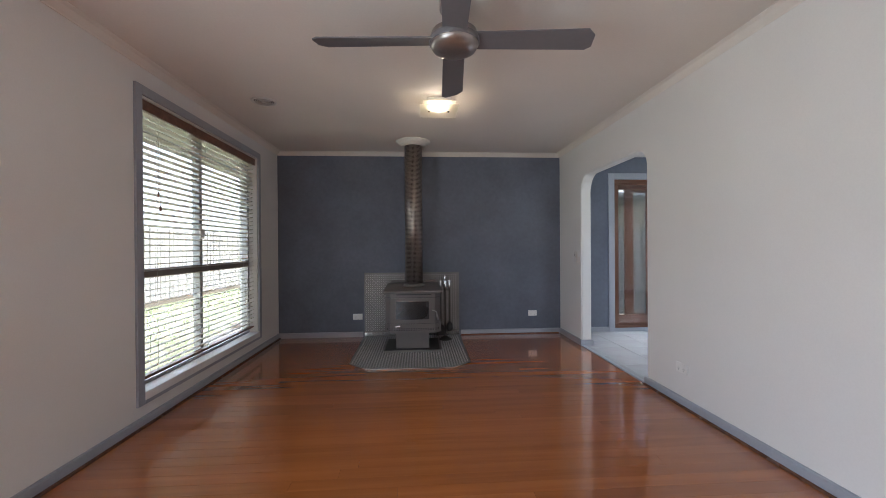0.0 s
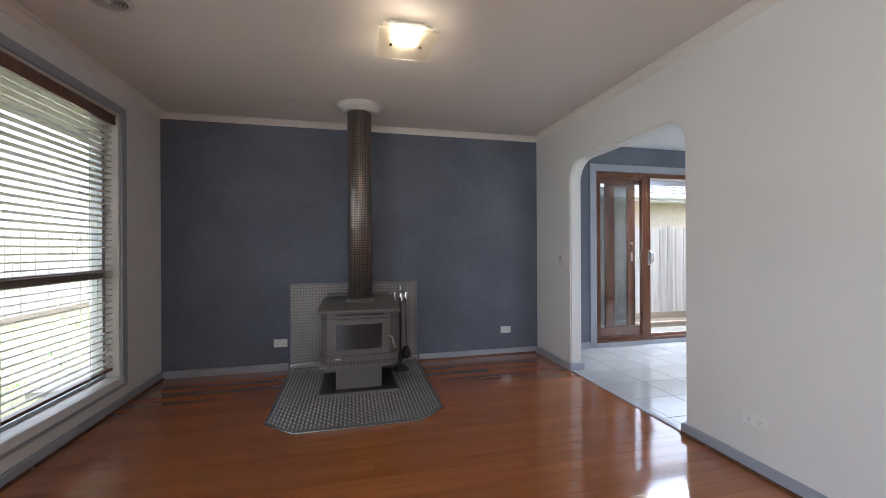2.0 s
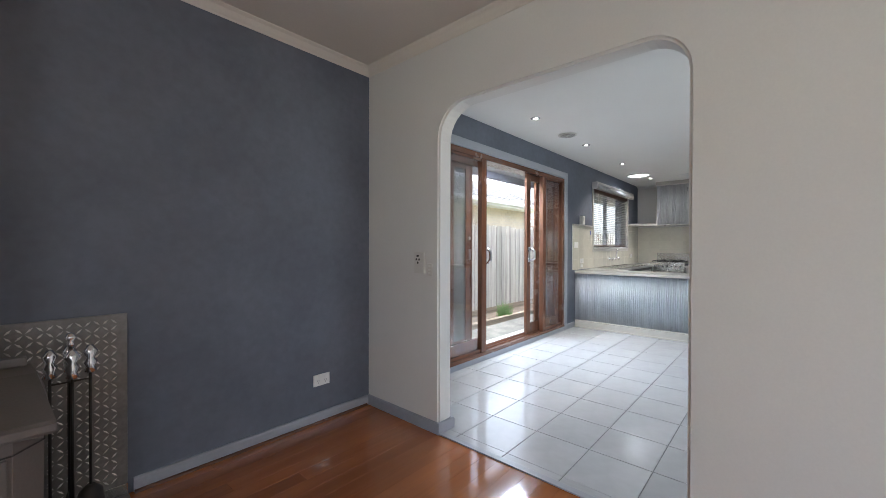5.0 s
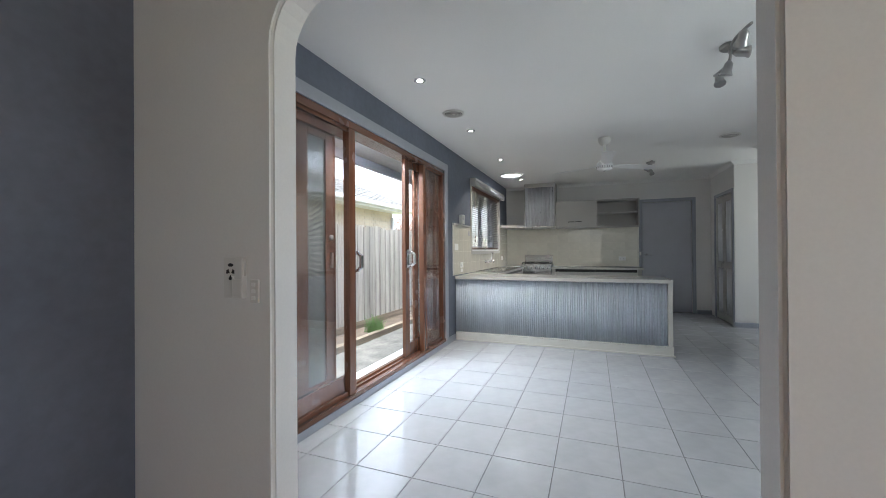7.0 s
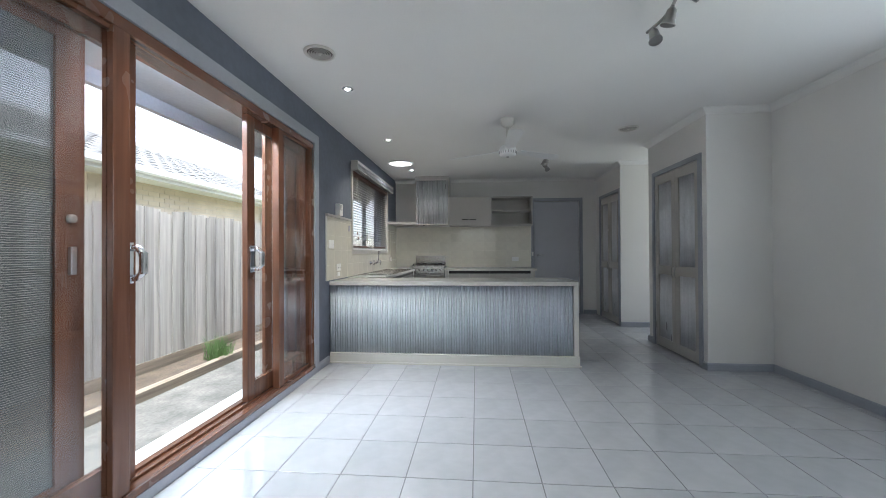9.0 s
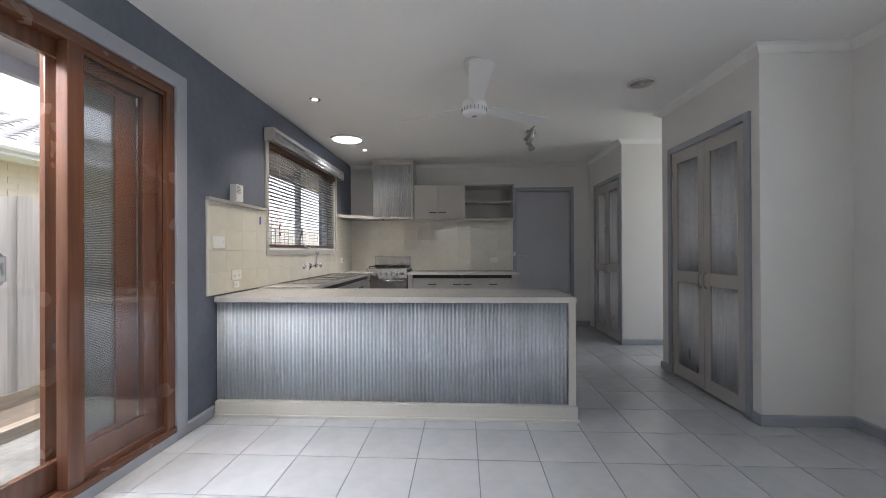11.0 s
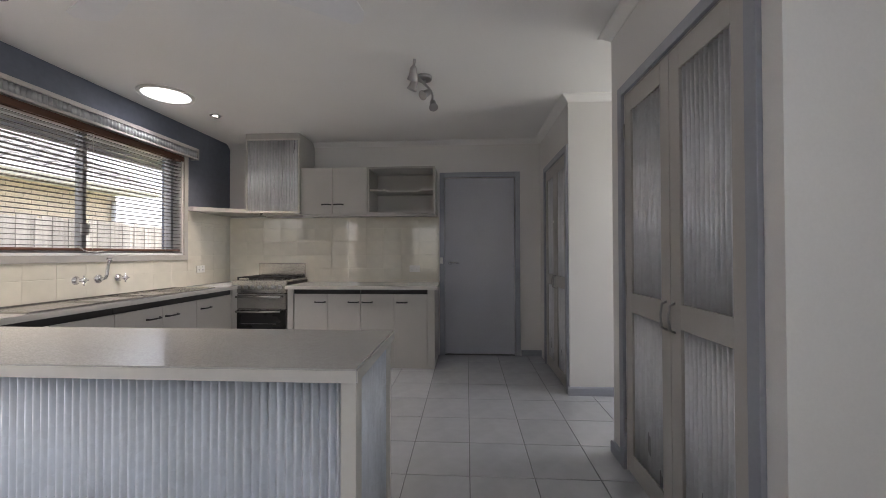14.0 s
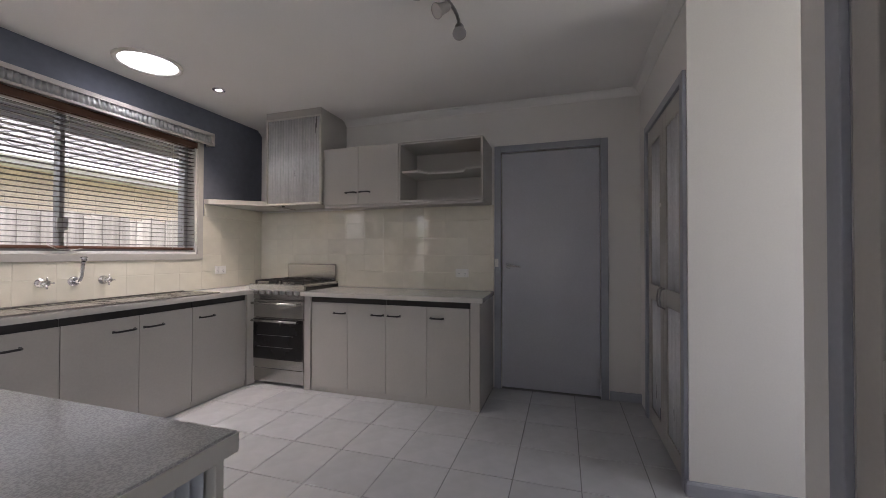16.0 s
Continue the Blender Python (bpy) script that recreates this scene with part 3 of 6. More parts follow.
def architrave(name, a0, a1, z0, z1, plane, axis, out, width=0.065, mat=None, label="blue-grey painted architrave", sides=4, depth=0.018):
    """Flat boards round an opening; plane is the wall face, out the side on which they stand."""
    def bb(p0, p1, q0, q1):
        lo, hi = sorted((plane, plane + out * depth))
        return B(p0, p1, lo, hi, q0, q1, 0.003) if axis == 1 else B(lo, hi, p0, p1, q0, q1, 0.003)
    w = width
    parts = [bb(a0 - w, a0, z0 if sides == 3 else z0 - w, z1 + w), bb(a1, a1 + w, z0 if sides == 3 else z0 - w, z1 + w), bb(a0, a1, z1, z1 + w)]
    if sides == 4:
        parts.append(bb(a0, a1, z0 - w, z0))
    return structure(name, join(*parts), mat or M_TRIM, label, "architrave")


architrave("trim_window_living", LWIN[0], LWIN[1], LWIN[2], LWIN[3], LW, 0, 1, 0.062)
architrave("trim_window_kitchen", KW[0], KW[1], KW[2], KW[3], LN, 1, -1, 0.047, M_CAB, "warm grey painted window architrave")
architrave("trim_sliding_door", SD[0], SD[1], 0.0, SD[3], LN, 1, -1, 0.085, sides=3)
architrave("trim_kitchen_door", 1.60, 2.385, 0.0, 1.995, DE, 0, -1, 0.055, sides=3)
architrave("trim_pantry", PO[0], PO[1], 0.0, PO[3], PB_N, 1, 1, 0.05, sides=3)
architrave("trim_linen_cupboard", FO[0], FO[1], 0.0, FO[3], PB_N + 0.015, 1, 1, 0.05, sides=3)


def window_unit(name, m, width, height, transom, mull, label, mw, nosing=0.0):
    """Aluminium window, own frame: x across, y outward, z up from the sill."""
    w = thing(name, 0, 0, 0, label, "window", kind="structure", local=True)
    w.matrix_world = m
    t = 0.045
    part("window_frame", join(B(0, width, 0.09, 0.16, 0, t), B(0, width, 0.09, 0.16, height - t, height), B(0, t, 0.09, 0.16, t, height - t), B(width - t, width, 0.09, 0.16, t, height - t)), M_ALU, w)
    part("window_sill", B(0, width, -nosing, 0.09, -1.6 * nosing, 0.02, 0.004), M_SILL, w, "cream painted timber sill")
    part("reveal", join(B(0, 0.014, 0, 0.09, 0.02, height), B(width - 0.014, width, 0, 0.09, 0.02, height), B(0.014, width - 0.014, 0, 0.09, height - 0.014, height)), M_CREAM, w, "cream painted timber reveal")
    z1 = height - t
    zs = [(t, z1)]
    if transom:
        part("transom", B(t, width - t, 0.085, 0.15, transom - 0.03, transom + 0.03, 0.004), M_TAUPE, w, "taupe window transom")
        zs = [(t, transom - 0.03), (transom + 0.03, z1)]
    for i, (a, b) in enumerate(zs):
        part("mullion", B(mull - mw, mull + mw, 0.085, 0.15, a, b, 0.004), M_ALU, w)
        for x0, x1 in ((t, mull - mw), (mull + mw, width - t)):
            g = part("pane", B(x0, x1, 0.118, 0.123, a, b), M_GLASS, w, "clear glass pane")
            g.visible_shadow = False
    part("latch", B(mull - 0.03, mull + 0.03, 0.07, 0.085, (zs[-1][0] + zs[-1][1]) / 2 - 0.33, (zs[-1][0] + zs[-1][1]) / 2 - 0.25, 0.004), M_PLASTIC, w, "white window latch")
    return w


def blind(name, m, width, top, bottom, pitch, slat_mat, rail_mat, label, tilt=6.0, cords=(), valance=0.07, pulls=((0.2, 0.6), (0.22, 0.7))):
    """Venetian blind, own frame: x across, y outward, z up; hangs from z=top down to z=bottom."""
    b = thing(name, 0, 0, 0, label, "venetian blind", local=True)
    b.matrix_world = m
    part("headrail", B(0, width, 0.01, 0.06, top - 0.05, top, 0.004), rail_mat, b)
    part("valance", B(-0.01, width + 0.01, -0.012, 0.0, top - valance, top + 0.004, 0.003), rail_mat, b, "brown stained valance board")
    bmx = bmesh.new()
    n = 4
    prev = None
    for k in range(n + 1):
        y = -0.024 + 0.048 * k / n
        z = 0.002 * (1 - (2 * k / n - 1) ** 2)
        cur = [bmx.verts.new((x, y, z + dz)) for x in (0, width) for dz in (0, 0.0038)]
        if prev:
            bmx.faces.new((prev[0], prev[2], cur[2], cur[0]))
            bmx.faces.new((prev[1], cur[1], cur[3], prev[3]))
            bmx.faces.new((prev[0], cur[0], cur[1], prev[1]))
            bmx.faces.new((prev[2], prev[3], cur[3], cur[2]))
        prev = cur
        if k in (0, n):
            bmx.faces.new((cur[0], cur[1], cur[3], cur[2]))
    bmesh.ops.recalc_face_normals(bmx, faces=bmx.faces)
    bmesh.ops.rotate(bmx, verts=bmx.verts, cent=(0, 0, 0), matrix=Matrix.Rotation(radians(tilt), 3, "X"))
    me = mesh_from("slat", bmx, slat_mat)
    z = top - 0.05 - pitch * 0.6
    while z > bottom + 0.03:
        piece("slat", me, b, (0, 0.035, z + random.uniform(-0.0012, 0.0012)))
        z -= pitch
    part("bottom_rail", B(0, width, 0.012, 0.06, bottom, bottom + 0.02, 0.004), rail_mat, b)
    for x in cords:
        part("ladder_cord", join(TB([(x, 0.008, top - 0.05), (x, 0.008, bottom + 0.01)], 0.0013, 5), TB([(x, 0.062, top - 0.05), (x, 0.062, bottom + 0.01)], 0.0013, 5)), M_CORD, b)
    for x, lo in [(a, top - b) for a, b in pulls]:
        c = part("pull_cord", TB([(x, -0.004, top - 0.05), (x + 0.004, -0.005, (top + lo) / 2), (x, -0.004, lo)], 0.0015, 5), M_CORD, b)
        part("cord_tassel", LT([(0.003, 0.0), (0.007, -0.012), (0.008, -0.035), (0.004, -0.04)], (x, -0.004, lo), 10), rail_mat, c)
    return b


MW = Matrix.Translation((LW, LWIN[0], 0)) @ Matrix.Rotation(radians(90), 4, "Z")
window_unit("window_1", Matrix.Translation((0, 0, LWIN[2])) @ MW, LWIN[1] - LWIN[0], LWIN[3] - LWIN[2], 0.80, 0.86, "tall aluminium window with four clear panes", 0.022, 0.022)
blind("living_blind", Matrix.Translation((-0.028, 0.012, 0)) @ MW, LWIN[1] - LWIN[0] - 0.03, LWIN[3] - 0.016, LWIN[2] + 0.075, 0.0455, M_SLAT, M_SLATD,
      "ivory timber venetian blind lowered with open slats", tilt=-8.0, cords=(0.2, 0.86, 1.55))
MK = Matrix.Translation((KW[0], LN, 0))
window_unit("window_2", Matrix.Translation((0, 0, KW[2])) @ MK, KW[1] - KW[0], KW[3] - KW[2], 0, 0.88, "kitchen aluminium sliding window with two panes", 0.014)
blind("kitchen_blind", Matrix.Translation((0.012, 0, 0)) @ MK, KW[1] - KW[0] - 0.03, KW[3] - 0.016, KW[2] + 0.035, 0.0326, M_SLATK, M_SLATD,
      "taupe venetian blind lowered over the sink window, slats darkened as if back-lit", tilt=2.0, cords=(0.18, 0.86, 1.55), valance=0.045, pulls=((0.2, 0.72), (0.215, 0.78)))

pelmet = thing("window_pelmet", (KW[0] + KW[1]) / 2, LN - 0.04, 2.10, "grey pelmet box with a corrugated steel face strip", "pelmet")
part("pelmet_box", join(B(6.315, 8.255, 4.80, 4.882, 2.165, 2.185, 0.003), B(6.315, 8.255, 4.80, 4.815, 2.155, 2.165), B(6.315, 8.255, 4.80, 4.815, 2.075, 2.09, 0.002),
                        B(6.315, 6.335, 4.80, 4.882, 2.075, 2.165), B(8.235, 8.255, 4.80, 4.882, 2.075, 2.165)), M_CAB, pelmet)
bm = corrugated(6.337, 8.233, 2.091, 2.154, 0.03, 0.006)
bmesh.ops.translate(bm, verts=bm.verts, vec=(0, 4.809, 0))
part("corrugated_strip", bm, M_GALVD, pelmet, "galvanised corrugated strip")


# ---- sliding door ----
def sliding_door():
    d = thing("door_1", 4.0, LN, 0.05, "open red-brown timber sliding door with glass panels", "sliding door", kind="structure")
    x0, x1, z0, z1 = SD
    f0, f1 = LN - 0.004, LN + 0.16
    part("frame_head", B(x0, x1, f0, f1, z1 - 0.055, z1, 0.004), M_TIMBERH, d)
    part("frame_sill", join(B(x0, x1, f0 - 0.012, f1, z0, z0 + 0.035, 0.004), B(x0 + 0.06, x1 - 0.06, LN + 0.045, LN + 0.055, z0 + 0.035, z0 + 0.048), B(x0 + 0.06, x1 - 0.06, LN + 0.10, LN + 0.11, z0 + 0.035, z0 + 0.048)), M_TIMBERH, d)
    part("frame_jamb", B(x0, x0 + 0.06, f0, f1, z0 + 0.035, z1 - 0.055, 0.003), M_TIMBER, d)
    part("frame_jamb", B(x1 - 0.06, x1, f0, f1, z0 + 0.035, z1 - 0.055, 0.003), M_TIMBER, d)
    for a, b in ((3.365, 3.445), (4.69, 4.765)):
        part("mullion", B(a, b, f0, LN + 0.05, z0 + 0.035, z1 - 0.055, 0.004), M_TIMBER, d)
    zi0, zi1 = z0 + 0.035, z1 - 0.055
    for a, b in ((x0 + 0.06, 3.365), (4.765, x1 - 0.06)):
        p = part("fixed_panel", join(B(a, b, LN + 0.012, LN + 0.04, zi0, zi0 + 0.03), B(a, b, LN + 0.012, LN + 0.04, zi1 - 0.02, zi1)), M_TIMBERH, d)
        g = part("pane", B(a, b, LN + 0.022, LN + 0.028, zi0 + 0.03, zi1 - 0.02), M_GLASS, p, "clear glass pane")
        g.visible_shadow = False
    # two sliding leaves pushed back behind the fixed panels
    for a, b, hx, stile in ((2.782, 3.535, 3.49, 0.02), (4.385, 5.24, 4.43, 0.088)):
        leaf = part("sliding_leaf", join(B(a, a + stile, LN + 0.056, LN + 0.094, zi0 + 0.012, zi1, 0.004), B(b - 0.088, b, LN + 0.056, LN + 0.094, zi0 + 0.012, zi1, 0.004),
                                         B(a + stile, b - 0.088, LN + 0.056, LN + 0.094, zi0 + 0.012, zi0 + 0.13, 0.003), B(a + stile, b - 0.088, LN + 0.056, LN + 0.094, zi1 - 0.075, zi1, 0.003)), M_TIMBER, d)
        g = part("pane", B(a + stile, b - 0.088, LN + 0.072, LN + 0.078, zi0 + 0.13, zi1 - 0.075), M_GLASS, leaf, "clear glass pane")
        g.visible_shadow = False
        hz = 1.06
        part("door_handle", join(B(hx - 0.026, hx + 0.026, LN + 0.046, LN + 0.056, hz - 0.092, hz + 0.092, 0.005),
                                 TB([(hx, LN + 0.05, hz - 0.066), (hx, LN + 0.005, hz - 0.066), (hx, LN - 0.016, hz - 0.045), (hx, LN - 0.02, hz - 0.02), (hx, LN - 0.02, hz + 0.02), (hx, LN - 0.016, hz + 0.045), (hx, LN + 0.005, hz + 0.066), (hx, LN + 0.05, hz + 0.066)], 0.015, 12), B(hx - 0.016, hx + 0.016, LN - 0.034, LN - 0.012, hz - 0.05, hz + 0.05, 0.007)),
             M_CHROME, leaf, "chrome D-shaped pull handle")
    # insect-screen leaf, slid aside
    s = part("screen_leaf", join(B(2.93, 3.06, LN + 0.115, LN + 0.14, zi0 + 0.012, zi1, 0.003), B(3.245, 3.355, LN + 0.115, LN + 0.14, zi0 + 0.012, zi1, 0.003),
                                 B(3.06, 3.245, LN + 0.115, LN + 0.14, zi0 + 0.012, zi0 + 0.14, 0.003), B(3.06, 3.245, LN + 0.115, LN + 0.14, zi1 - 0.11, zi1, 0.003)), M_TIMBER, d, "timber insect-screen leaf")
    wires = bmesh.new()
    zz = zi0 + 0.14
    while zz < zi1 - 0.11:
        box(wires, 3.06, 3.245, LN + 0.126, LN + 0.1275, zz, zz + 0.0070)
        box(wires, 2.782, 2.93, LN + 0.126, LN + 0.1275, zz, zz + 0.0070)
        zz += 0.0085
    w = part("screen_mesh", wires, M_MESH, s, "fine dark insect mesh")
    tagged(w, kind="stuff")
    s2 = part("screen_leaf", join(B(4.70, 4.80, LN + 0.115, LN + 0.14, zi0 + 0.012, zi1, 0.003), B(5.04, 5.17, LN + 0.115, LN + 0.14, zi0 + 0.012, zi1, 0.003),
                                  B(4.80, 5.04, LN + 0.115, LN + 0.14, zi0 + 0.012, zi0 + 0.14, 0.003), B(4.80, 5.04, LN + 0.115, LN + 0.14, zi1 - 0.11, zi1, 0.003)), M_TIMBER, d, "timber insect-screen leaf")
    wires = bmesh.new()
    zz = zi0 + 0.14
    while zz < zi1 - 0.11:
        box(wires, 4.80, 5.04, LN + 0.126, LN + 0.1275, zz, zz + 0.0070)
        box(wires, 5.17, 5.248, LN + 0.126, LN + 0.1275, zz, zz + 0.0070)
        zz += 0.0085
    tagged(part("screen_mesh", wires, M_MESH, s2, "fine dark insect mesh"), kind="stuff")
    part("lock_knob", LT([(0.018, 0), (0.018, 0.01), (0.012, 0.014)], (0, 0, 0), 16, pose(3.30, LN + 0.115, 1.24, 90)), M_NICKEL, s, "round metal lock")
    part("screen_handle", B(3.29, 3.312, LN + 0.10, LN + 0.115, 1.02, 1.13, 0.004), M_NICKEL, s)


sliding_door()

kd = thing("door_2", DE, 2.0, 0.0, "closed plain blue-grey flush door", "door", kind="structure")
leaf = part("door_leaf", B(DE + 0.014, DE + 0.052, 1.605, 2.38, 0.012, 1.988, 0.002), M_DOOR, kd)
part("door_stop", join(B(DE + 0.052, DE + 0.075, 1.60, 1.625, 0, 1.995), B(DE + 0.052, DE + 0.075, 2.36, 2.385, 0, 1.995), B(DE + 0.052, DE + 0.075, 1.625, 2.36, 1.97, 1.995)), M_TRIM, kd)
part("lever_handle", join(LT([(0.026, 0), (0.026, 0.006), (0.012, 0.012), (0.010, 0.03)], (0, 0, 0), 20, pose(DE + 0.014, 2.325, 1.035, 0, -90)),
                          TB([(DE - 0.02, 2.325, 1.035), (DE - 0.032, 2.30, 1.036), (DE - 0.034, 2.25, 1.033), (DE - 0.03, 2.215, 1.028)], [0.01, 0.009, 0.008, 0.006], 10)), M_CHROME, leaf, "chrome lever handle")


def cupboard_pair(name, a0, a1, z1, face, label):
    """Two framed doors with corrugated steel panels, set in a wall that faces north."""
    d = thing(name, (a0 + a1) / 2, face, 0.0, label, "cupboard doors", kind="structure")
    mid = (a0 + a1) / 2
    # black sheet added so the gaps round the leaves show as shade
    part("gap_shade_sheet", B(a0, a1, face - 0.075, face - 0.07, 0.0, z1), M_FIREDARK, d, "black sheet for the shade in the gaps behind the doors")
    for side, (b0, b1) in enumerate(((a0 + 0.006, mid - 0.002), (mid + 0.002, a1 - 0.006))):
        w = 0.072
        y0, y1 = face - 0.03, face + 0.002
        zb, zt, zm0, zm1 = 0.012, z1 - 0.006, 0.835, 0.935
        leaf = part("door_leaf", join(B(b0, b0 + w, y0, y1, zb, zt, 0.003), B(b1 - w, b1, y0, y1, zb, zt, 0.003), B(b0 + w, b1 - w, y0, y1, zb, zb + 0.10, 0.003),
                                      B(b0 + w, b1 - w, y0, y1, zt - 0.10, zt, 0.003), B(b0 + w, b1 - w, y0, y1, zm0, zm1, 0.003)), M_CAB, d, "warm grey painted timber frame")
        for za, zc in ((zb + 0.10, zm0), (zm1, zt - 0.10)):
            bm = corrugated(b0 + w, b1 - w, za, zc, 0.028, -0.0105)
            bmesh.ops.translate(bm, verts=bm.verts, vec=(0, face - 0.016, 0))
            part("corrugated_panel", bm, M_GALVN, leaf, "galvanised corrugated steel panel")
        hx = b1 - 0.03 if side == 0 else b0 + 0.03
        part("pull_handle", TB([(hx, face, 0.815), (hx, face + 0.022, 0.825), (hx, face + 0.03, 0.875), (hx, face + 0.022, 0.925), (hx, face, 0.935)], 0.005, 8), M_NICKEL, leaf, "small bowed metal handle")
        for hz in (0.2, 1.75):
            ex = b0 - 0.004 if side == 0 else b1 + 0.004
            part("hinge", TB([(ex, face + 0.004, hz), (ex, face + 0.004, hz + 0.07)], 0.005, 8), M_NICKEL, leaf)
    return d


cupboard_pair("door_3", PO[0], PO[1], PO[3], PB_N, "closed pantry double doors with corrugated steel panels")
linen = cupboard_pair("door_4", FO[0], FO[1], FO[3], PB_N + 0.015, "closed linen cupboard double doors with corrugated steel panels")
part("name_tag", B(8.245, 8.297, PB_N + 0.0155, PB_N + 0.0185, 1.425, 1.447, 0.001), M_PLASTIC, linen, "small white tag on the door")

# ---- floors ----
floor = structure("floor", B(LW - 0.2, LE + 0.006, LS - 0.2, LN + 0.1, -0.12, -0.006), M_GAP, "polished orange-brown timber board floor", "floor")
floor_tiled = structure("floor_tiled", B(LE + 0.006, DE + 0.25, HALL_S - 0.2, LN + 0.02, -0.12, -0.004), M_GROUT, "pale grey glazed tile floor with dark grout", "floor")

# ---- living room: heater and hearth ----
def lugs(bm, x0, x1, y0, y1, pitch, keep=None):
    """Raised tread-plate lugs on the plane z=0, leaning left and right by turns."""
    ny = int((y1 - y0) / pitch)
    nx = int((x1 - x0) / pitch)
    for i in range(nx):
        for k in range(ny):
            cx, cy = x0 + (i + 0.5) * pitch, y0 + (k + 0.5) * pitch
            if keep and not keep(cx, cy):
                continue
            a = math.pi / 4 if (i + k) % 2 else -math.pi / 4
            u, w = Vector((math.cos(a), math.sin(a), 0)) * pitch * 0.54, Vector((-math.sin(a), math.cos(a), 0)) * pitch * 0.15
            c = Vector((cx, cy, 0))
            p = [bm.verts.new(c + q) for q in (u, w, -u, -w)]
            t = [bm.verts.new(c + q * 0.35 + Vector((0, 0, 0.005))) for q in (u, -u)]
            for f in ((p[0], p[1], t[0]), (p[1], p[2], t[1], t[0]), (p[2], p[3], t[1]), (p[3], p[0], t[0], t[1])):
                bm.faces.new(f)
    return bm


HEARTH = [(-0.70, 4.884), (-0.69, 3.67), (-0.477, 3.475), (0.358, 3.475), (0.547, 3.65), (0.565, 4.884)]


def inside_hearth(x, y):
    return y > 3.50 and y < 4.87 and -0.665 < x < 0.53 and (x - (-0.69)) + (y - 3.67) > 0.04 and (0.547 - x) + (y - 3.65) > 0.04


hearth = thing("hearth_plate", -0.07, 4.2, 0.0, "aluminium tread-plate floor hearth with clipped front corners", "hearth")
part("plate", PR(HEARTH, 0.001, 0.009), M_HEARTH, hearth)
bm = lugs(bmesh.new(), -0.70, 0.57, 3.47, 4.885, 0.028, inside_hearth)
bmesh.ops.translate(bm, verts=bm.verts, vec=(0, 0, 0.0088))
tagged(part("tread_pattern", bm, M_LUGD, hearth), kind="stuff")
part("edge_strip", join(B(-0.477, 0.358, 3.468, 3.478, 0.001, 0.011, 0.002), TB([(-0.69, 3.668, 0.006), (-0.477, 3.474, 0.006)], 0.005, 6), TB([(0.358, 3.474, 0.006), (0.547, 3.65, 0.006)], 0.005, 6)), M_STEEL, hearth, "bright metal edge strip")

shield = thing("heat_shield", -0.07, 4.89, 0.01, "aluminium tread-plate wall shield behind the heater", "heat shield")
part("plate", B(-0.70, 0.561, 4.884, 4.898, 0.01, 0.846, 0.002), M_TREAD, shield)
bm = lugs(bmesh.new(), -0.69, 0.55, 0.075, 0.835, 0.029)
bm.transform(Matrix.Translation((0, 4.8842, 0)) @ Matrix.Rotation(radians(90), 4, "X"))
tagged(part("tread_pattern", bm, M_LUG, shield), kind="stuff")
part("bottom_rail", B(-0.70, 0.561, 4.878, 4.884, 0.012, 0.062, 0.002), M_STEEL, shield)


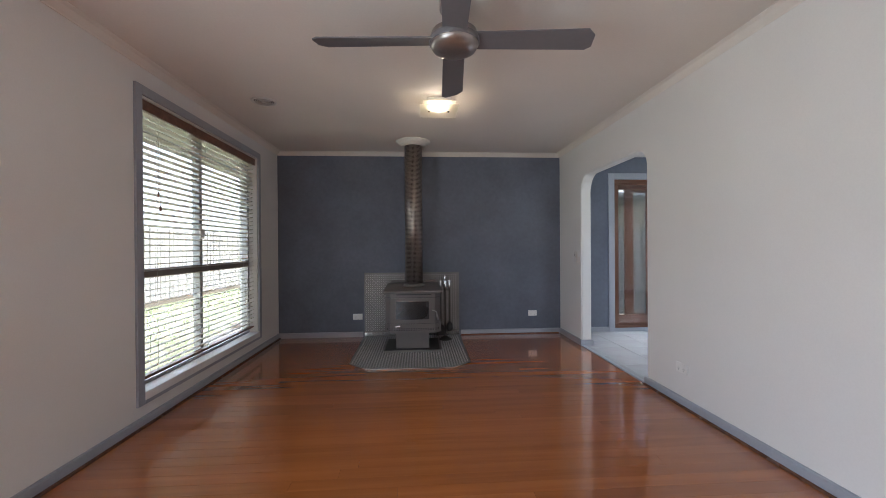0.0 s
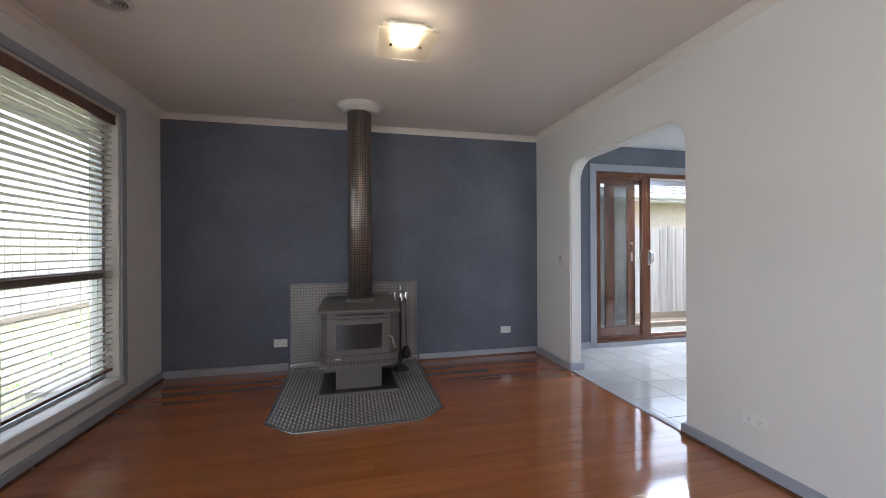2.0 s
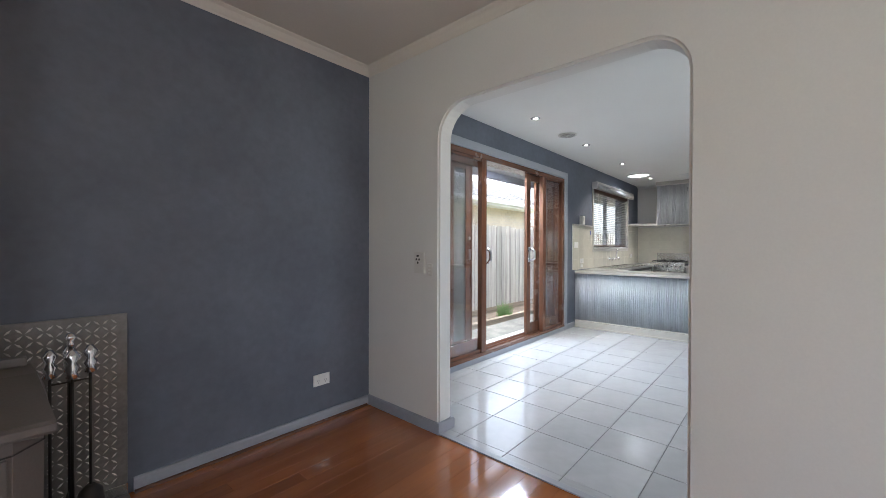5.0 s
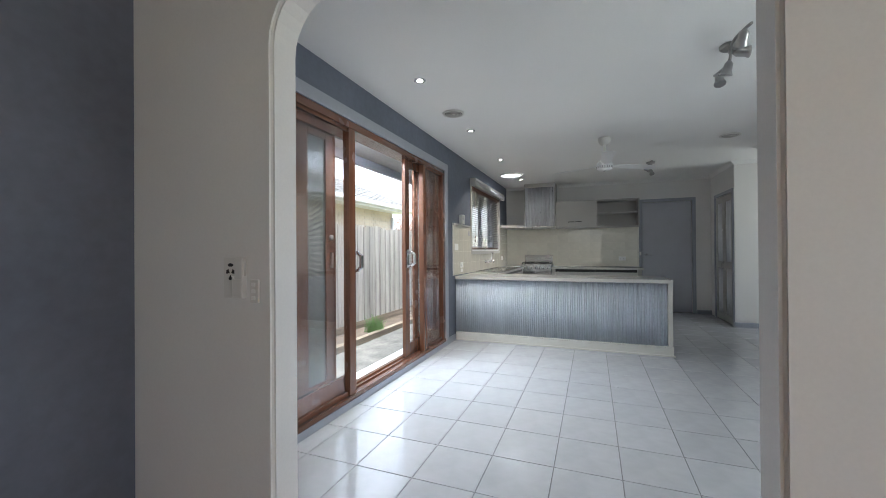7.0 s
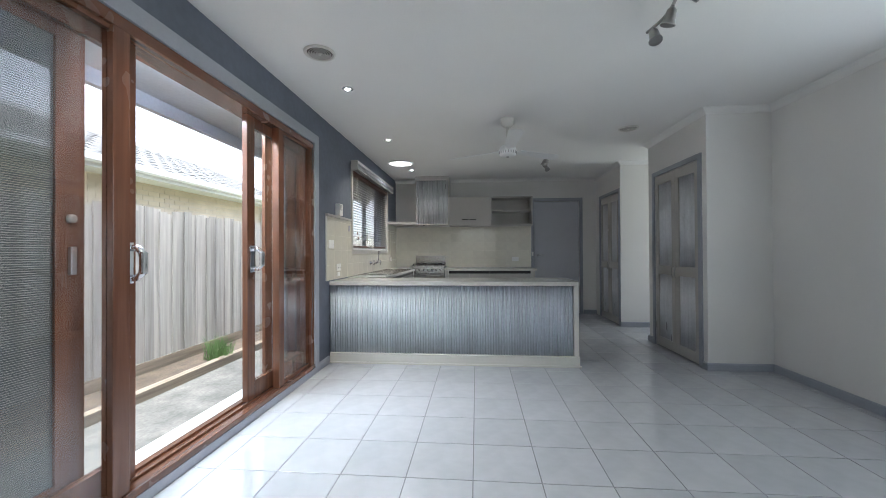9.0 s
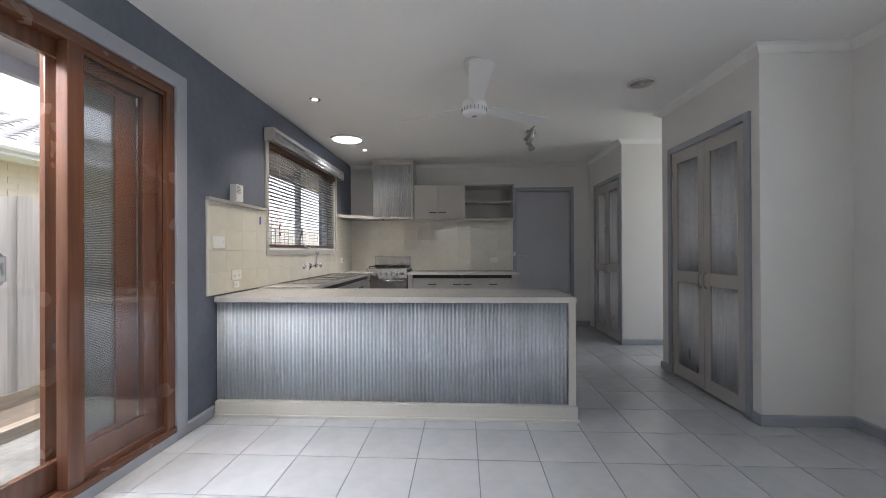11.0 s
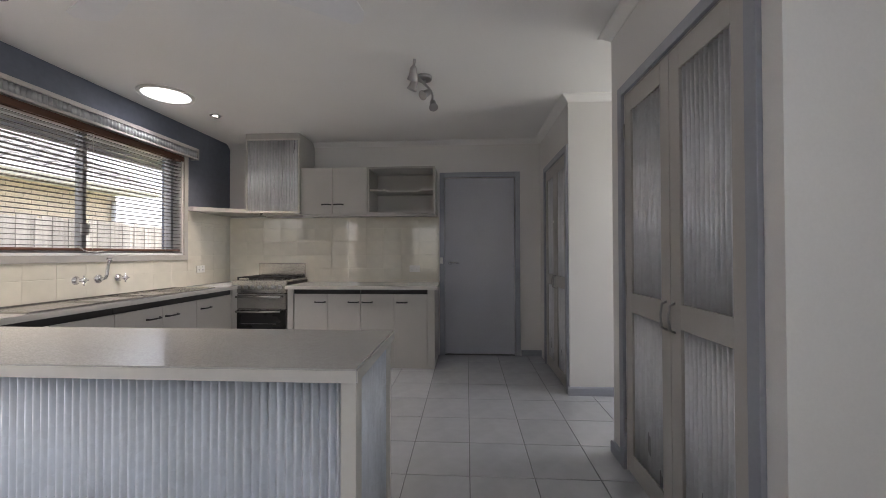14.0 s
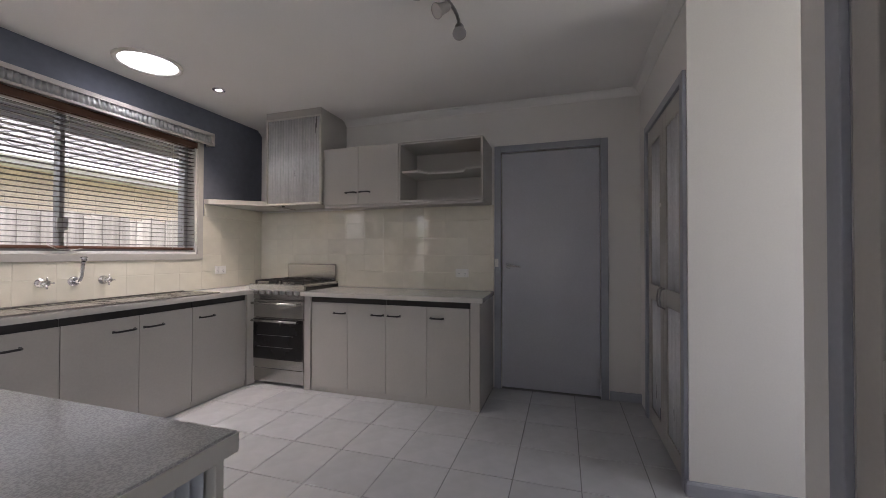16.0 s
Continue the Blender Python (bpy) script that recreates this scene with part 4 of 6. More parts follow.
def heater():
    h = thing("wood_heater", -0.05, 4.3, 0.01, "charcoal steel wood heater with a glass fire door on a pedestal", "wood heater")
    part("base_plate", B(-0.37, 0.265, 4.045, 4.62, 0.011, 0.03, 0.005), M_FIREDARK, h)
    part("base_rim", join(B(-0.375, 0.27, 4.04, 4.055, 0.011, 0.034, 0.003), B(-0.375, -0.36, 4.055, 4.62, 0.011, 0.034, 0.003), B(0.255, 0.27, 4.055, 4.62, 0.011, 0.034, 0.003)), M_FIRE, h)
    part("pedestal", join(B(-0.24, 0.135, 4.14, 4.52, 0.03, 0.22, 0.004), B(-0.232, -0.222, 4.134, 4.14, 0.13, 0.14)), M_FIRE, h)

    def outline(g):
        pts = [(-0.365 - g, 4.60), (-0.365 - g, 4.17), (-0.305, 4.095 - g)]
        pts += [(-0.305 + 0.51 * k / 8, 4.095 - g - 0.014 * math.sin(math.pi * k / 8)) for k in range(1, 8)]
        return pts + [(0.205, 4.095 - g), (0.27 + g, 4.17), (0.27 + g, 4.60)]
    part("firebox", PR(outline(-0.006), 0.32, 0.664), M_FIRE, h)
    ash = part("ash_shelf", PR(outline(0.004), 0.215, 0.318), M_FIRE, h)
    slots = bmesh.new()
    for k in range(22):
        x = -0.335 + k * 0.0272
        f = (x + 0.05) / 0.255
        y = 4.091 - 0.014 * math.cos(math.pi / 2 * min(1, abs(f))) if abs(f) < 1 else 4.091 + (abs(x + 0.05) - 0.255) * 1.1
        box(slots, x - 0.008, x + 0.008, y - 0.004, y + 0.01, 0.262, 0.271)
        box(slots, x - 0.008, x + 0.008, y - 0.004, y + 0.01, 0.246, 0.255)
    part("air_slots", slots, M_FIREDARK, ash, "row of dark air slots")
    part("badge", B(-0.245, -0.195, 4.078, 4.084, 0.286, 0.3, 0.002), M_CHROME, ash, "small bright badge")
    part("seam", join(PR(outline(-0.003), 0.3165, 0.3215), PR(outline(-0.003), 0.612, 0.616)), M_FIREDARK, h)
    door = part("fire_door", PR([(-0.295, 4.088)] + [(-0.295 + 0.49 * k / 8, 4.088 - 0.015 * math.sin(math.pi * k / 8)) for k in range(1, 8)] + [(0.195, 4.088), (0.195, 4.11), (-0.295, 4.11)], 0.325, 0.608), M_FIRE, h)
    part("fire_glass", PR([(-0.235, 4.079)] + [(-0.235 + 0.37 * k / 8, 4.079 - 0.012 * math.sin(math.pi * k / 8)) for k in range(1, 8)] + [(0.135, 4.079), (0.135, 4.09), (-0.235, 4.09)], 0.37, 0.572), M_FIREGLASS, door, "dark heatproof glass")
    part("glass_trim", TB([(-0.235, 4.076, 0.574), (-0.14, 4.069, 0.574), (-0.05, 4.066, 0.574), (0.04, 4.069, 0.574), (0.135, 4.076, 0.574)], 0.0035, 6), M_STEEL, door, "bright strip over the glass")
    part("door_handle", TB([(0.175, 4.07, 0.47), (0.19, 4.04, 0.475), (0.215, 4.035, 0.46), (0.225, 4.035, 0.41), (0.235, 4.035, 0.37)], [0.006, 0.006, 0.007, 0.011, 0.012], 8), M_NICKEL, door, "spring-coil door handle")
    part("vent_slot", B(-0.23, 0.16, 4.08, 4.092, 0.643, 0.654), M_FIREDARK, h)
    # sloping lid: low front lip, high flat back
    prof = [(4.05, 0.664), (4.045, 0.672), (4.045, 0.69), (4.06, 0.697), (4.44, 0.742), (4.60, 0.742), (4.60, 0.664)]
    bm = PR(prof, -0.378, 0.282, 0)
    for v in bm.verts:
        if v.co.z > 0.73:
            v.co.x = -0.05 + (v.co.x + 0.05) * (0.93 if v.co.y < 4.5 else 0.90)
    part("lid", bm, M_FIRE, h)
    part("back_ridge", B(-0.33, 0.24, 4.56, 4.60, 0.742, 0.775, 0.008), M_FIRE, h)
    part("flue_collar", LT([(0.128, 0), (0.128, 0.012), (0.115, 0.02), (0.112, 0.035)], (-0.035, 4.36, 0.722), 36), M_FIRE, h)
    f = thing("heater_flue", -0.035, 4.36, 0.75, "brown-grey perforated steel flue rising to the ceiling", "flue", local=True)
    part("flue_guard", LT([(0.104, 0), (0.104, 1.66)], (0, 0, 0), 48), perforated("perforated_flue_steel"), f)
    part("ceiling_ring", LT([(0.112, 1.636), (0.13, 1.638), (0.142, 1.648), (0.146, 1.66), (0.17, 1.662), (0.175, 1.672), (0.175, 1.679), (0.198, 1.681), (0.202, 1.688), (0.202, 1.6945)], (0, 0, 0), 48), M_CREAM, f, "stepped cream ceiling ring")


heater()


def fire_tools():
    t = thing("fire_tool_set", 0.352, 4.62, 0.01, "black and chrome fireside tool set on a stand", "fire tools")
    cx, cy = 0.352, 4.62
    part("base", LT([(0.085, 0), (0.085, 0.006), (0.06, 0.02), (0.03, 0.04), (0.012, 0.05)], (cx, cy, 0.01), 24), M_FIREDARK, t)
    part("post", TB([(cx, cy, 0.05), (cx, cy, 0.78)], 0.006, 8), M_FIREDARK, t)
    part("hook_ring", join(TB([(cx - 0.06, cy, 0.645), (cx + 0.06, cy, 0.645)], 0.004, 6), TB([(cx, cy - 0.06, 0.645), (cx, cy + 0.06, 0.645)], 0.004, 6)), M_FIREDARK, t)
    part("finial", LT([(0.006, 0), (0.014, 0.012), (0.008, 0.02), (0.018, 0.035), (0.012, 0.05), (0.003, 0.055)], (cx, cy, 0.775), 14), M_CHROME, t)
    for k, (dx, dy) in enumerate(((-0.055, 0.0), (0.055, 0.0), (0.0, -0.055), (0.0, 0.055))):
        x, y = cx + dx, cy + dy
        r = part("tool_rod", TB([(x, y, 0.2), (x, y, 0.69)], 0.005, 8), M_FIREDARK, t)
        part("tool_handle", LT([(0.008, 0), (0.02, 0.01), (0.014, 0.025), (0.022, 0.045), (0.012, 0.06), (0.024, 0.085), (0.008, 0.11)], (x, y, 0.665), 12), M_CHROME, r, "turned chrome handle")
        if k == 0:
            part("shovel_pan", PR([(x - 0.05, 0.06), (x - 0.05, 0.17), (x - 0.012, 0.21), (x + 0.012, 0.21), (x + 0.05, 0.17), (x + 0.05, 0.06)], y - 0.004, y + 0.004, 1), M_FIREDARK, r)
        elif k == 1:
            part("brush_head", LT([(0.034, 0), (0.045, 0.03), (0.036, 0.09), (0.012, 0.115)], (x, y, 0.12), 14), M_FIREDARK, r, "black bristle brush")
        elif k == 2:
            part("poker_tip", TB([(x, y, 0.21), (x, y, 0.09), (x + 0.03, y, 0.075), (x + 0.045, y, 0.10)], [0.005, 0.005, 0.005, 0.003], 8), M_FIREDARK, r)
        else:
            part("tong_jaws", join(TB([(x, y, 0.21), (x - 0.02, y, 0.14), (x - 0.008, y, 0.07)], 0.005, 8), TB([(x, y, 0.21), (x + 0.02, y, 0.14), (x + 0.008, y, 0.07)], 0.005, 8)), M_FIREDARK, r)


fire_tools()


# ---- ceiling fans, lamps and vents ----
def blade(length, w0, w1, r0, thick, tip=0.03, pitch=10):
    """A fan blade along +x from r0, with a clipped tip."""
    pts = [(r0, -w0 / 2), (r0 + length - tip, -w1 / 2), (r0 + length, -w1 / 2 + tip), (r0 + length + 0.008, w1 / 2 - tip * 0.6), (r0 + length - tip * 0.5, w1 / 2), (r0, w0 / 2)]
    bm = PR(pts, -thick / 2, thick / 2)
    bmesh.ops.rotate(bm, verts=bm.verts, cent=(0, 0, 0), matrix=Matrix.Rotation(radians(pitch), 3, "X"))
    return bm


def living_fan():
    cx, cy = 0.215, 1.72
    f = thing("ceiling_fan", cx, cy, LCEIL, "grey four-blade ceiling fan with a brushed motor housing", "ceiling fan", local=True)
    part("canopy", LT([(0.06, -0.07), (0.075, -0.05), (0.075, -0.001)], (0, 0, 0), 28), M_FANMETAL, f)
    part("downrod", LT([(0.012, -0.15), (0.012, -0.06)], (0, 0, 0), 14), M_FANMETAL, f)
    motor = part("motor_housing", LT([(0.01, -0.275), (0.07, -0.27), (0.11, -0.252), (0.124, -0.23), (0.126, -0.2), (0.116, -0.165), (0.09, -0.145), (0.02, -0.14)], (0, 0, 0), 40), M_FANMETAL, f)
    part("motor_band", LT([(0.126, -0.226), (0.129, -0.222), (0.129, -0.2), (0.127, -0.196)], (0, 0, 0), 40), M_FANGREY, motor)
    for k in range(4):
        b = blade(0.61, 0.12, 0.145, 0.10, 0.007, 0.04, -11)
        b.transform(Matrix.Translation((0, 0, -0.205)) @ Matrix.Rotation(radians(90 * k - 4), 4, "Z"))
        part("blade", b, M_FANGREY, f)


living_fan()


def kitchen_fan():
    f = thing("ceiling_fan", 5.74, 3.105, DCEIL, "white three-blade ceiling fan", "ceiling fan", local=True)
    part("canopy", LT([(0.035, -0.085), (0.06, -0.06), (0.068, -0.02), (0.068, -0.001)], (0, 0, 0), 28), M_CREAM, f, "cream ceiling canopy")
    part("downrod", LT([(0.013, -0.26), (0.013, -0.07)], (0, 0, 0), 14), M_CREAM, f)
    motor = part("motor_housing", LT([(0.02, -0.375), (0.06, -0.372), (0.082, -0.355), (0.085, -0.32), (0.08, -0.29), (0.055, -0.265), (0.02, -0.255)], (0, 0, 0), 36), M_FANWHITE, f)
    for k in range(20):
        a = 2 * math.pi * k / 20
        part("cooling_slot", B(0.0845 * math.cos(a) - 0.003, 0.0845 * math.cos(a) + 0.003, 0.0845 * math.sin(a) - 0.003, 0.0845 * math.sin(a) + 0.003, -0.35, -0.325), M_PLASTIC2, motor)
    part("end_cap", LT([(0.006, -0.382), (0.016, -0.379), (0.018, -0.372)], (0, 0, 0), 18), M_PLASTIC2, motor)
    for k, a in enumerate((-57, 62, 182)):
        b = blade(0.53, 0.095, 0.13, 0.13, 0.005, 0.05, -9)
        arm = B(0.06, 0.17, -0.02, 0.02, -0.003, 0.003, 0.002)
        for g, nm in ((arm, "blade_arm"), (b, "blade")):
            g.transform(Matrix.Translation((0, 0, -0.312)) @ Matrix.Rotation(radians(a), 4, "Z"))
            part(nm, g, M_FANWHITE, f)


kitchen_fan()


def ceiling_light():
    x, y = 0.205, 3.08
    c = thing("ceiling_light", x, y, LCEIL, "lit square frosted-glass ceiling light", "ceiling light", local=True)
    part("backplate", B(-0.10, 0.10, -0.10, 0.10, -0.03, -0.001, 0.004), M_CREAM, c)
    sh = part("upper_shade", B(-0.14, 0.14, -0.14, 0.14, -0.048, -0.042, 0.002), M_FROST, c, "frosted upper glass sheet")
    sh.visible_shadow = False
    sh = part("lower_shade", B(-0.165, 0.165, -0.165, 0.165, -0.086, -0.080, 0.002), M_FROST, c, "frosted lower glass sheet")
    sh.visible_shadow = False
    for sx in (-0.085, 0.085):
        part("clip", B(sx - 0.008, sx + 0.008, -0.008, 0.008, -0.093, -0.03, 0.002), M_BLACK, c)
    for sx in (-0.045, 0.045):
        part("bulb", LT([(0.004, 0.0), (0.02, 0.006), (0.026, 0.02), (0.02, 0.034), (0.012, 0.04)], (sx, 0, -0.076), 16), M_BULB, c)


ceiling_light()


def vent(x, y, z):
    v = thing("ceiling_vent", x, y, z, "round cream ceiling air vent with ringed louvres", "air vent", "round ceiling vents", local=True)
    part("rim", LT([(0.12, -0.001), (0.132, -0.004), (0.128, -0.012), (0.108, -0.014), (0.105, -0.002)], (0, 0, 0), 40, None, False), M_CREAM, v)
    # charcoal disc puts the shade between the louvre rings into colour
    part("gap_shade_disc", LT([(0.104, -0.003), (0.104, -0.001)], (0, 0, 0), 36), M_FIRE, v)
    for r in (0.092, 0.072, 0.052, 0.032):
        part("louvre_ring", LT([(r - 0.011, -0.004), (r - 0.003, -0.016), (r, -0.016), (r, -0.012), (r - 0.007, -0.004)], (0, 0, 0), 36, None, False), M_CAB, v)
    part("centre_cap", LT([(0.004, -0.018), (0.016, -0.016), (0.018, -0.004)], (0, 0, 0), 20), M_CREAM, v)
    return v


v0 = vent(-1.29, 3.13, LCEIL)
v0.scale = (0.78, 0.78, 1)
copy_thing(v0, pose(4.34, 4.43, DCEIL))
copy_thing(v0, pose(6.15, 1.80, DCEIL))


def downlight(x, y):
    d = thing("downlight", x, y, DCEIL, "lit recessed downlight with a white and chrome rim", "downlight", "kitchen downlights", local=True)
    part("rim", LT([(0.036, -0.001), (0.047, -0.001), (0.046, -0.006), (0.033, -0.008), (0.033, -0.003)], (0, 0, 0), 28, None, False), M_CHROME, d)
    part("reflector", LT([(0.0205, -0.0035), (0.033, -0.002)], (0, 0, 0), 24, None, False), M_NICKEL, d, "dark metal reflector")
    part("lens", LT([(0.021, -0.005), (0.021, -0.001)], (0, 0, 0), 24), M_LED, d, "glowing lens")
    return d


dl = downlight(3.60, 4.43)
for xx in (4.90, 6.31, 7.96):
    copy_thing(dl, pose(xx, 4.435, DCEIL))

tubelight = thing("tubular_skylight", 7.49, 4.52, DCEIL, "round white tubular skylight diffuser glowing with daylight", "skylight", local=True)
part("trim_ring", LT([(0.165, -0.001), (0.195, -0.001), (0.192, -0.012), (0.178, -0.018), (0.165, -0.01)], (0, 0, 0), 48, None, False), M_CREAM, tubelight)
part("diffuser", LT([(0.06, -0.02), (0.13, -0.014), (0.164, -0.006), (0.164, -0.001)], (0, 0, 0), 48), M_SKYL, tubelight, "bright opal diffuser")


def spot_bar(x, y, turn, lit, heads):
    s = thing("spotlight_bar", x, y, DCEIL, "satin nickel curved spotlight bar with swivel heads" + (", one lit" if lit else ""), "spotlight bar", local=True)
    part("canopy", LT([(0.052, -0.024), (0.058, -0.018), (0.058, -0.001)], (0, 0, 0), 28), M_NICKEL, s)
    bar = [(-0.34 + 0.68 * k / 16, 0.03 * math.sin(math.pi * 2 * k / 16), -0.05) for k in range(17)]
    rot = Matrix.Rotation(radians(turn), 4, "Z")
    part("bar", TB([rot @ Vector(p) for p in bar], 0.009, 10), M_NICKEL, s)
    part("stem", TB([(0, 0, -0.02), (0, 0, -0.05)], 0.012, 10), M_NICKEL, s)
    for k, (i, a, tl) in enumerate(heads):
        p = rot @ Vector(bar[i])
        m = Matrix.Translation(p) @ Matrix.Rotation(radians(turn + a), 4, "Z") @ Matrix.Rotation(radians(tl), 4, "Y")
        hd = part("spot_head", LT([(0.010, -0.012), (0.024, -0.03), (0.028, -0.075), (0.036, -0.095), (0.036, -0.10), (0.03, -0.098)], (0, 0, 0), 20, m), M_NICKEL, s)
        part("lamp_face", LT([(0.03, -0.0965), (0.03, -0.094)], (0, 0, 0), 20, m), M_LED if lit and k == 3 else M_PLASTIC, hd)
        part("pivot", LT([(0.009, -0.014), (0.009, 0.004)], (0, 0, 0), 12, m), M_NICKEL, hd)
    return s


spot_bar(3.88, 2.43, 0, True, ((1, 180, 60), (10, 215, 18), (15, 0, 22), (8, 90, 84)))
spot_bar(7.32, 2.44, -4, False, ((1, 200, 40), (5, 250, 25), (11, 320, 55), (15, 20, 35)))


# ---- switches and outlets ----
def wall_plate(name, m, w, h, label, category, group="", rockers=0, holes=0, mat=None):
    """A plate in its own frame: x across, z up, facing -y."""
    p = thing(name, 0, 0, 0, label, category, group, local=True)
    p.matrix_world = m
    part("plate", B(-w / 2, w / 2, -0.009, -0.0005, -h / 2, h / 2, 0.003), mat or M_PLASTIC, p)
    for k in range(holes):
        x = (k - (holes - 1) / 2) * w * 0.46
        sock = bmesh.new()
        for dx, dz, t in ((-0.006, 0.004, 0.4), (0.006, 0.004, -0.4), (0, -0.009, 0)):
            b = B(-0.0015, 0.0015, -0.0105, -0.009, -0.005, 0.005)
            b.transform(Matrix.Translation((x + dx, 0, dz - h * 0.1)) @ Matrix.Rotation(t, 4, "Y"))
            sock = join(sock, b)
        part("socket", sock, M_PLASTIC2, p)
    for k in range(rockers):
        x = (k - (rockers - 1) / 2) * w * 0.4
        zz = h * 0.28 if holes else 0
        part("rocker", B(x - 0.006, x + 0.006, -0.0125, -0.009, zz - 0.007, zz + 0.007, 0.002), M_PLASTIC, p)
    return p


def facing(x, y, z, rz):
    return pose(x, y, z, 0, 0, rz)


G = "wall outlets"
wall_plate("power_outlet", facing(1.565, LN, 0.277, 0), 0.117, 0.074, "white double power outlet on the blue wall", "power outlet", G, 2, 2)
wall_plate("power_outlet", facing(-0.79, LN, 0.268, 0), 0.125, 0.078, "white double power outlet beside the hearth", "power outlet", G, 2, 2)
wall_plate("power_outlet", facing(LE, 2.458, 0.278, -90), 0.117, 0.074, "white double power outlet low on the white wall", "power outlet", G, 2, 2)
arch_switch = wall_plate("light_switch", facing(LE, 4.276, 1.011, -90), 0.036, 0.076, "white light switch plate with stacked rockers", "light switch", "", 0, 0, M_WALLPLATE)
for zz in (-0.022, 0.0, 0.022):
    part("rocker", B(-0.008, 0.008, -0.0125, -0.009, zz - 0.006, zz + 0.006, 0.002), M_PLASTIC, arch_switch)
wall_plate("power_outlet", facing(5.91, LN - 0.011, 0.945, 0), 0.117, 0.074, "cream double power outlet on the tiles", "power outlet", G, 2, 2)
wall_plate("power_outlet", facing(5.905, LN - 0.011, 0.872, 0), 0.075, 0.045, "small cream outlet under a double outlet", "power outlet", G, 1, 0)
wall_plate("power_outlet", facing(8.40, LN - 0.011, 0.985, 0), 0.117, 0.074, "cream double power outlet by the sink", "power outlet", G, 2, 2)
wall_plate("power_outlet", facing(DE - 0.011, 2.724, 0.968, -90), 0.117, 0.074, "white double power outlet over the worktop", "power outlet", G, 2, 2)
wall_plate("light_switch", facing(5.70, LN - 0.011, 1.185, 0), 0.13, 0.085, "white light switch plate on the tiles", "light switch", "", 3, 0)
wall_plate("door_switch", facing(DE - 0.018, 2.42, 1.06, -90), 0.03, 0.07, "narrow white switch on the door architrave", "light switch", "", 2, 0)
chime = thing("door_chime", 5.90, LN - 0.012, 1.49, "white louvred chime box standing on the tile capping", "chime box")
part("case", B(5.853, 5.943, LN - 0.052, LN, 1.491, 1.618, 0.005), M_PLASTIC, chime)
for k in range(6):
    part("louvre", B(5.858, 5.90, LN - 0.056, LN - 0.052, 1.55 + 0.01 * k, 1.555 + 0.01 * k), M_PLASTIC2, chime)
remote = thing("fan_remote", LE, 4.365, 0.985, "white fan remote in a wall holder beside a printed fan symbol", "remote control")
part("back_plate", B(LE - 0.003, LE - 0.0005, 4.316, 4.418, 0.985, 1.122, 0.001), M_WALLPLATE, remote)
holder = part("holder", join(B(LE - 0.020, LE - 0.003, 4.316, 4.320, 0.987, 1.06, 0.001), B(LE - 0.020, LE - 0.003, 4.357, 4.361, 0.987, 1.06, 0.001), B(LE - 0.020, LE - 0.003, 4.320, 4.357, 0.987, 0.992, 0.001), B(LE - 0.020, LE - 0.016, 4.320, 4.357, 0.992, 1.05, 0.001)), M_WALLPLATE, remote)
part("handset", B(LE - 0.0155, LE - 0.004, 4.321, 4.356, 0.993, 1.118, 0.004), M_WALLPLATE, holder, "white remote handset")
for k in range(3):
    a = math.pi * 1.5 + k * math.pi * 2 / 3
    petal = PR([(4.386 + 0.004 * math.cos(a), 1.066 + 0.004 * math.sin(a)), (4.386 + 0.019 * math.cos(a - 0.5), 1.066 + 0.019 * math.sin(a - 0.5)), (4.386 + 0.022 * math.cos(a), 1.066 + 0.022 * math.sin(a)), (4.386 + 0.019 * math.cos(a + 0.5), 1.066 + 0.019 * math.sin(a + 0.5))], LE - 0.0042, LE - 0.0028, 0)
    part("fan_symbol", petal, M_BLACK, remote, "black printed fan symbol")
part("fan_symbol", LT([(0.0105, 0), (0.0105, 0.0012)], (0, 0, 0), 16, pose(LE - 0.0028, 4.386, 1.096, 0, -90) @ Matrix.Diagonal((0.55, 1.2, 1, 1))), M_BLACK, remote, "black printed oval")
solid("blue_tape", B(6.247, 6.267, LN - 0.0135, LN - 0.0112, 1.345, 1.41), M_TAPE, "strip of blue masking tape stuck on the cream tiles", "tape")

# ---- kitchen: bar ----
BX0, BX1, BY0, TOP, BAR = 5.655, 6.215, 2.449, 0.82, 0.812
bar = thing("breakfast_bar", 5.95, 3.7, 0.0, "breakfast bar clad in corrugated galvanised steel", "breakfast bar")
part("carcass", B(5.705, 6.18, 2.495, LN - 0.001, 0.0, BAR - 0.040), M_CAB, bar)
bm = corrugated(2.499, LN - 0.003, 0.10, BAR - 0.040, 0.0256, -0.0092)
bm.transform(Matrix.Translation((5.692, 0, 0)) @ Matrix.Rotation(radians(90), 4, "Z") @ Matrix.Diagonal((1, 1, 1, 1)))
part("corrugated_front", bm, M_GALV, bar, "galvanised corrugated sheet, streaked and dull")
bm = corrugated(5.725, 6.175, 0.10, BAR - 0.040, 0.0256, 0.0092)
bmesh.ops.translate(bm, verts=bm.verts, vec=(0, 2.482, 0))
part("corrugated_end", bm, M_GALV, bar)
part("corner_post", B(5.664, 5.722, 2.453, 2.499, 0.10, BAR - 0.040, 0.003), M_EDGE, bar, "pale timber corner post")
part("corner_post", B(6.176, 6.194, 2.46, 2.50, 0.0, BAR - 0.040, 0.003), M_EDGE, bar)
part("kickboard", join(B(5.648, 5.70, 2.448, LN - 0.02, 0.0, 0.10, 0.004), B(5.70, 6.18, 2.456, 2.494, 0.0, 0.10, 0.004), B(5.634, 5.648, 2.436, LN - 0.02, 0.0, 0.018, 0.004)), M_EDGE, bar, "pale grey painted kickboard")


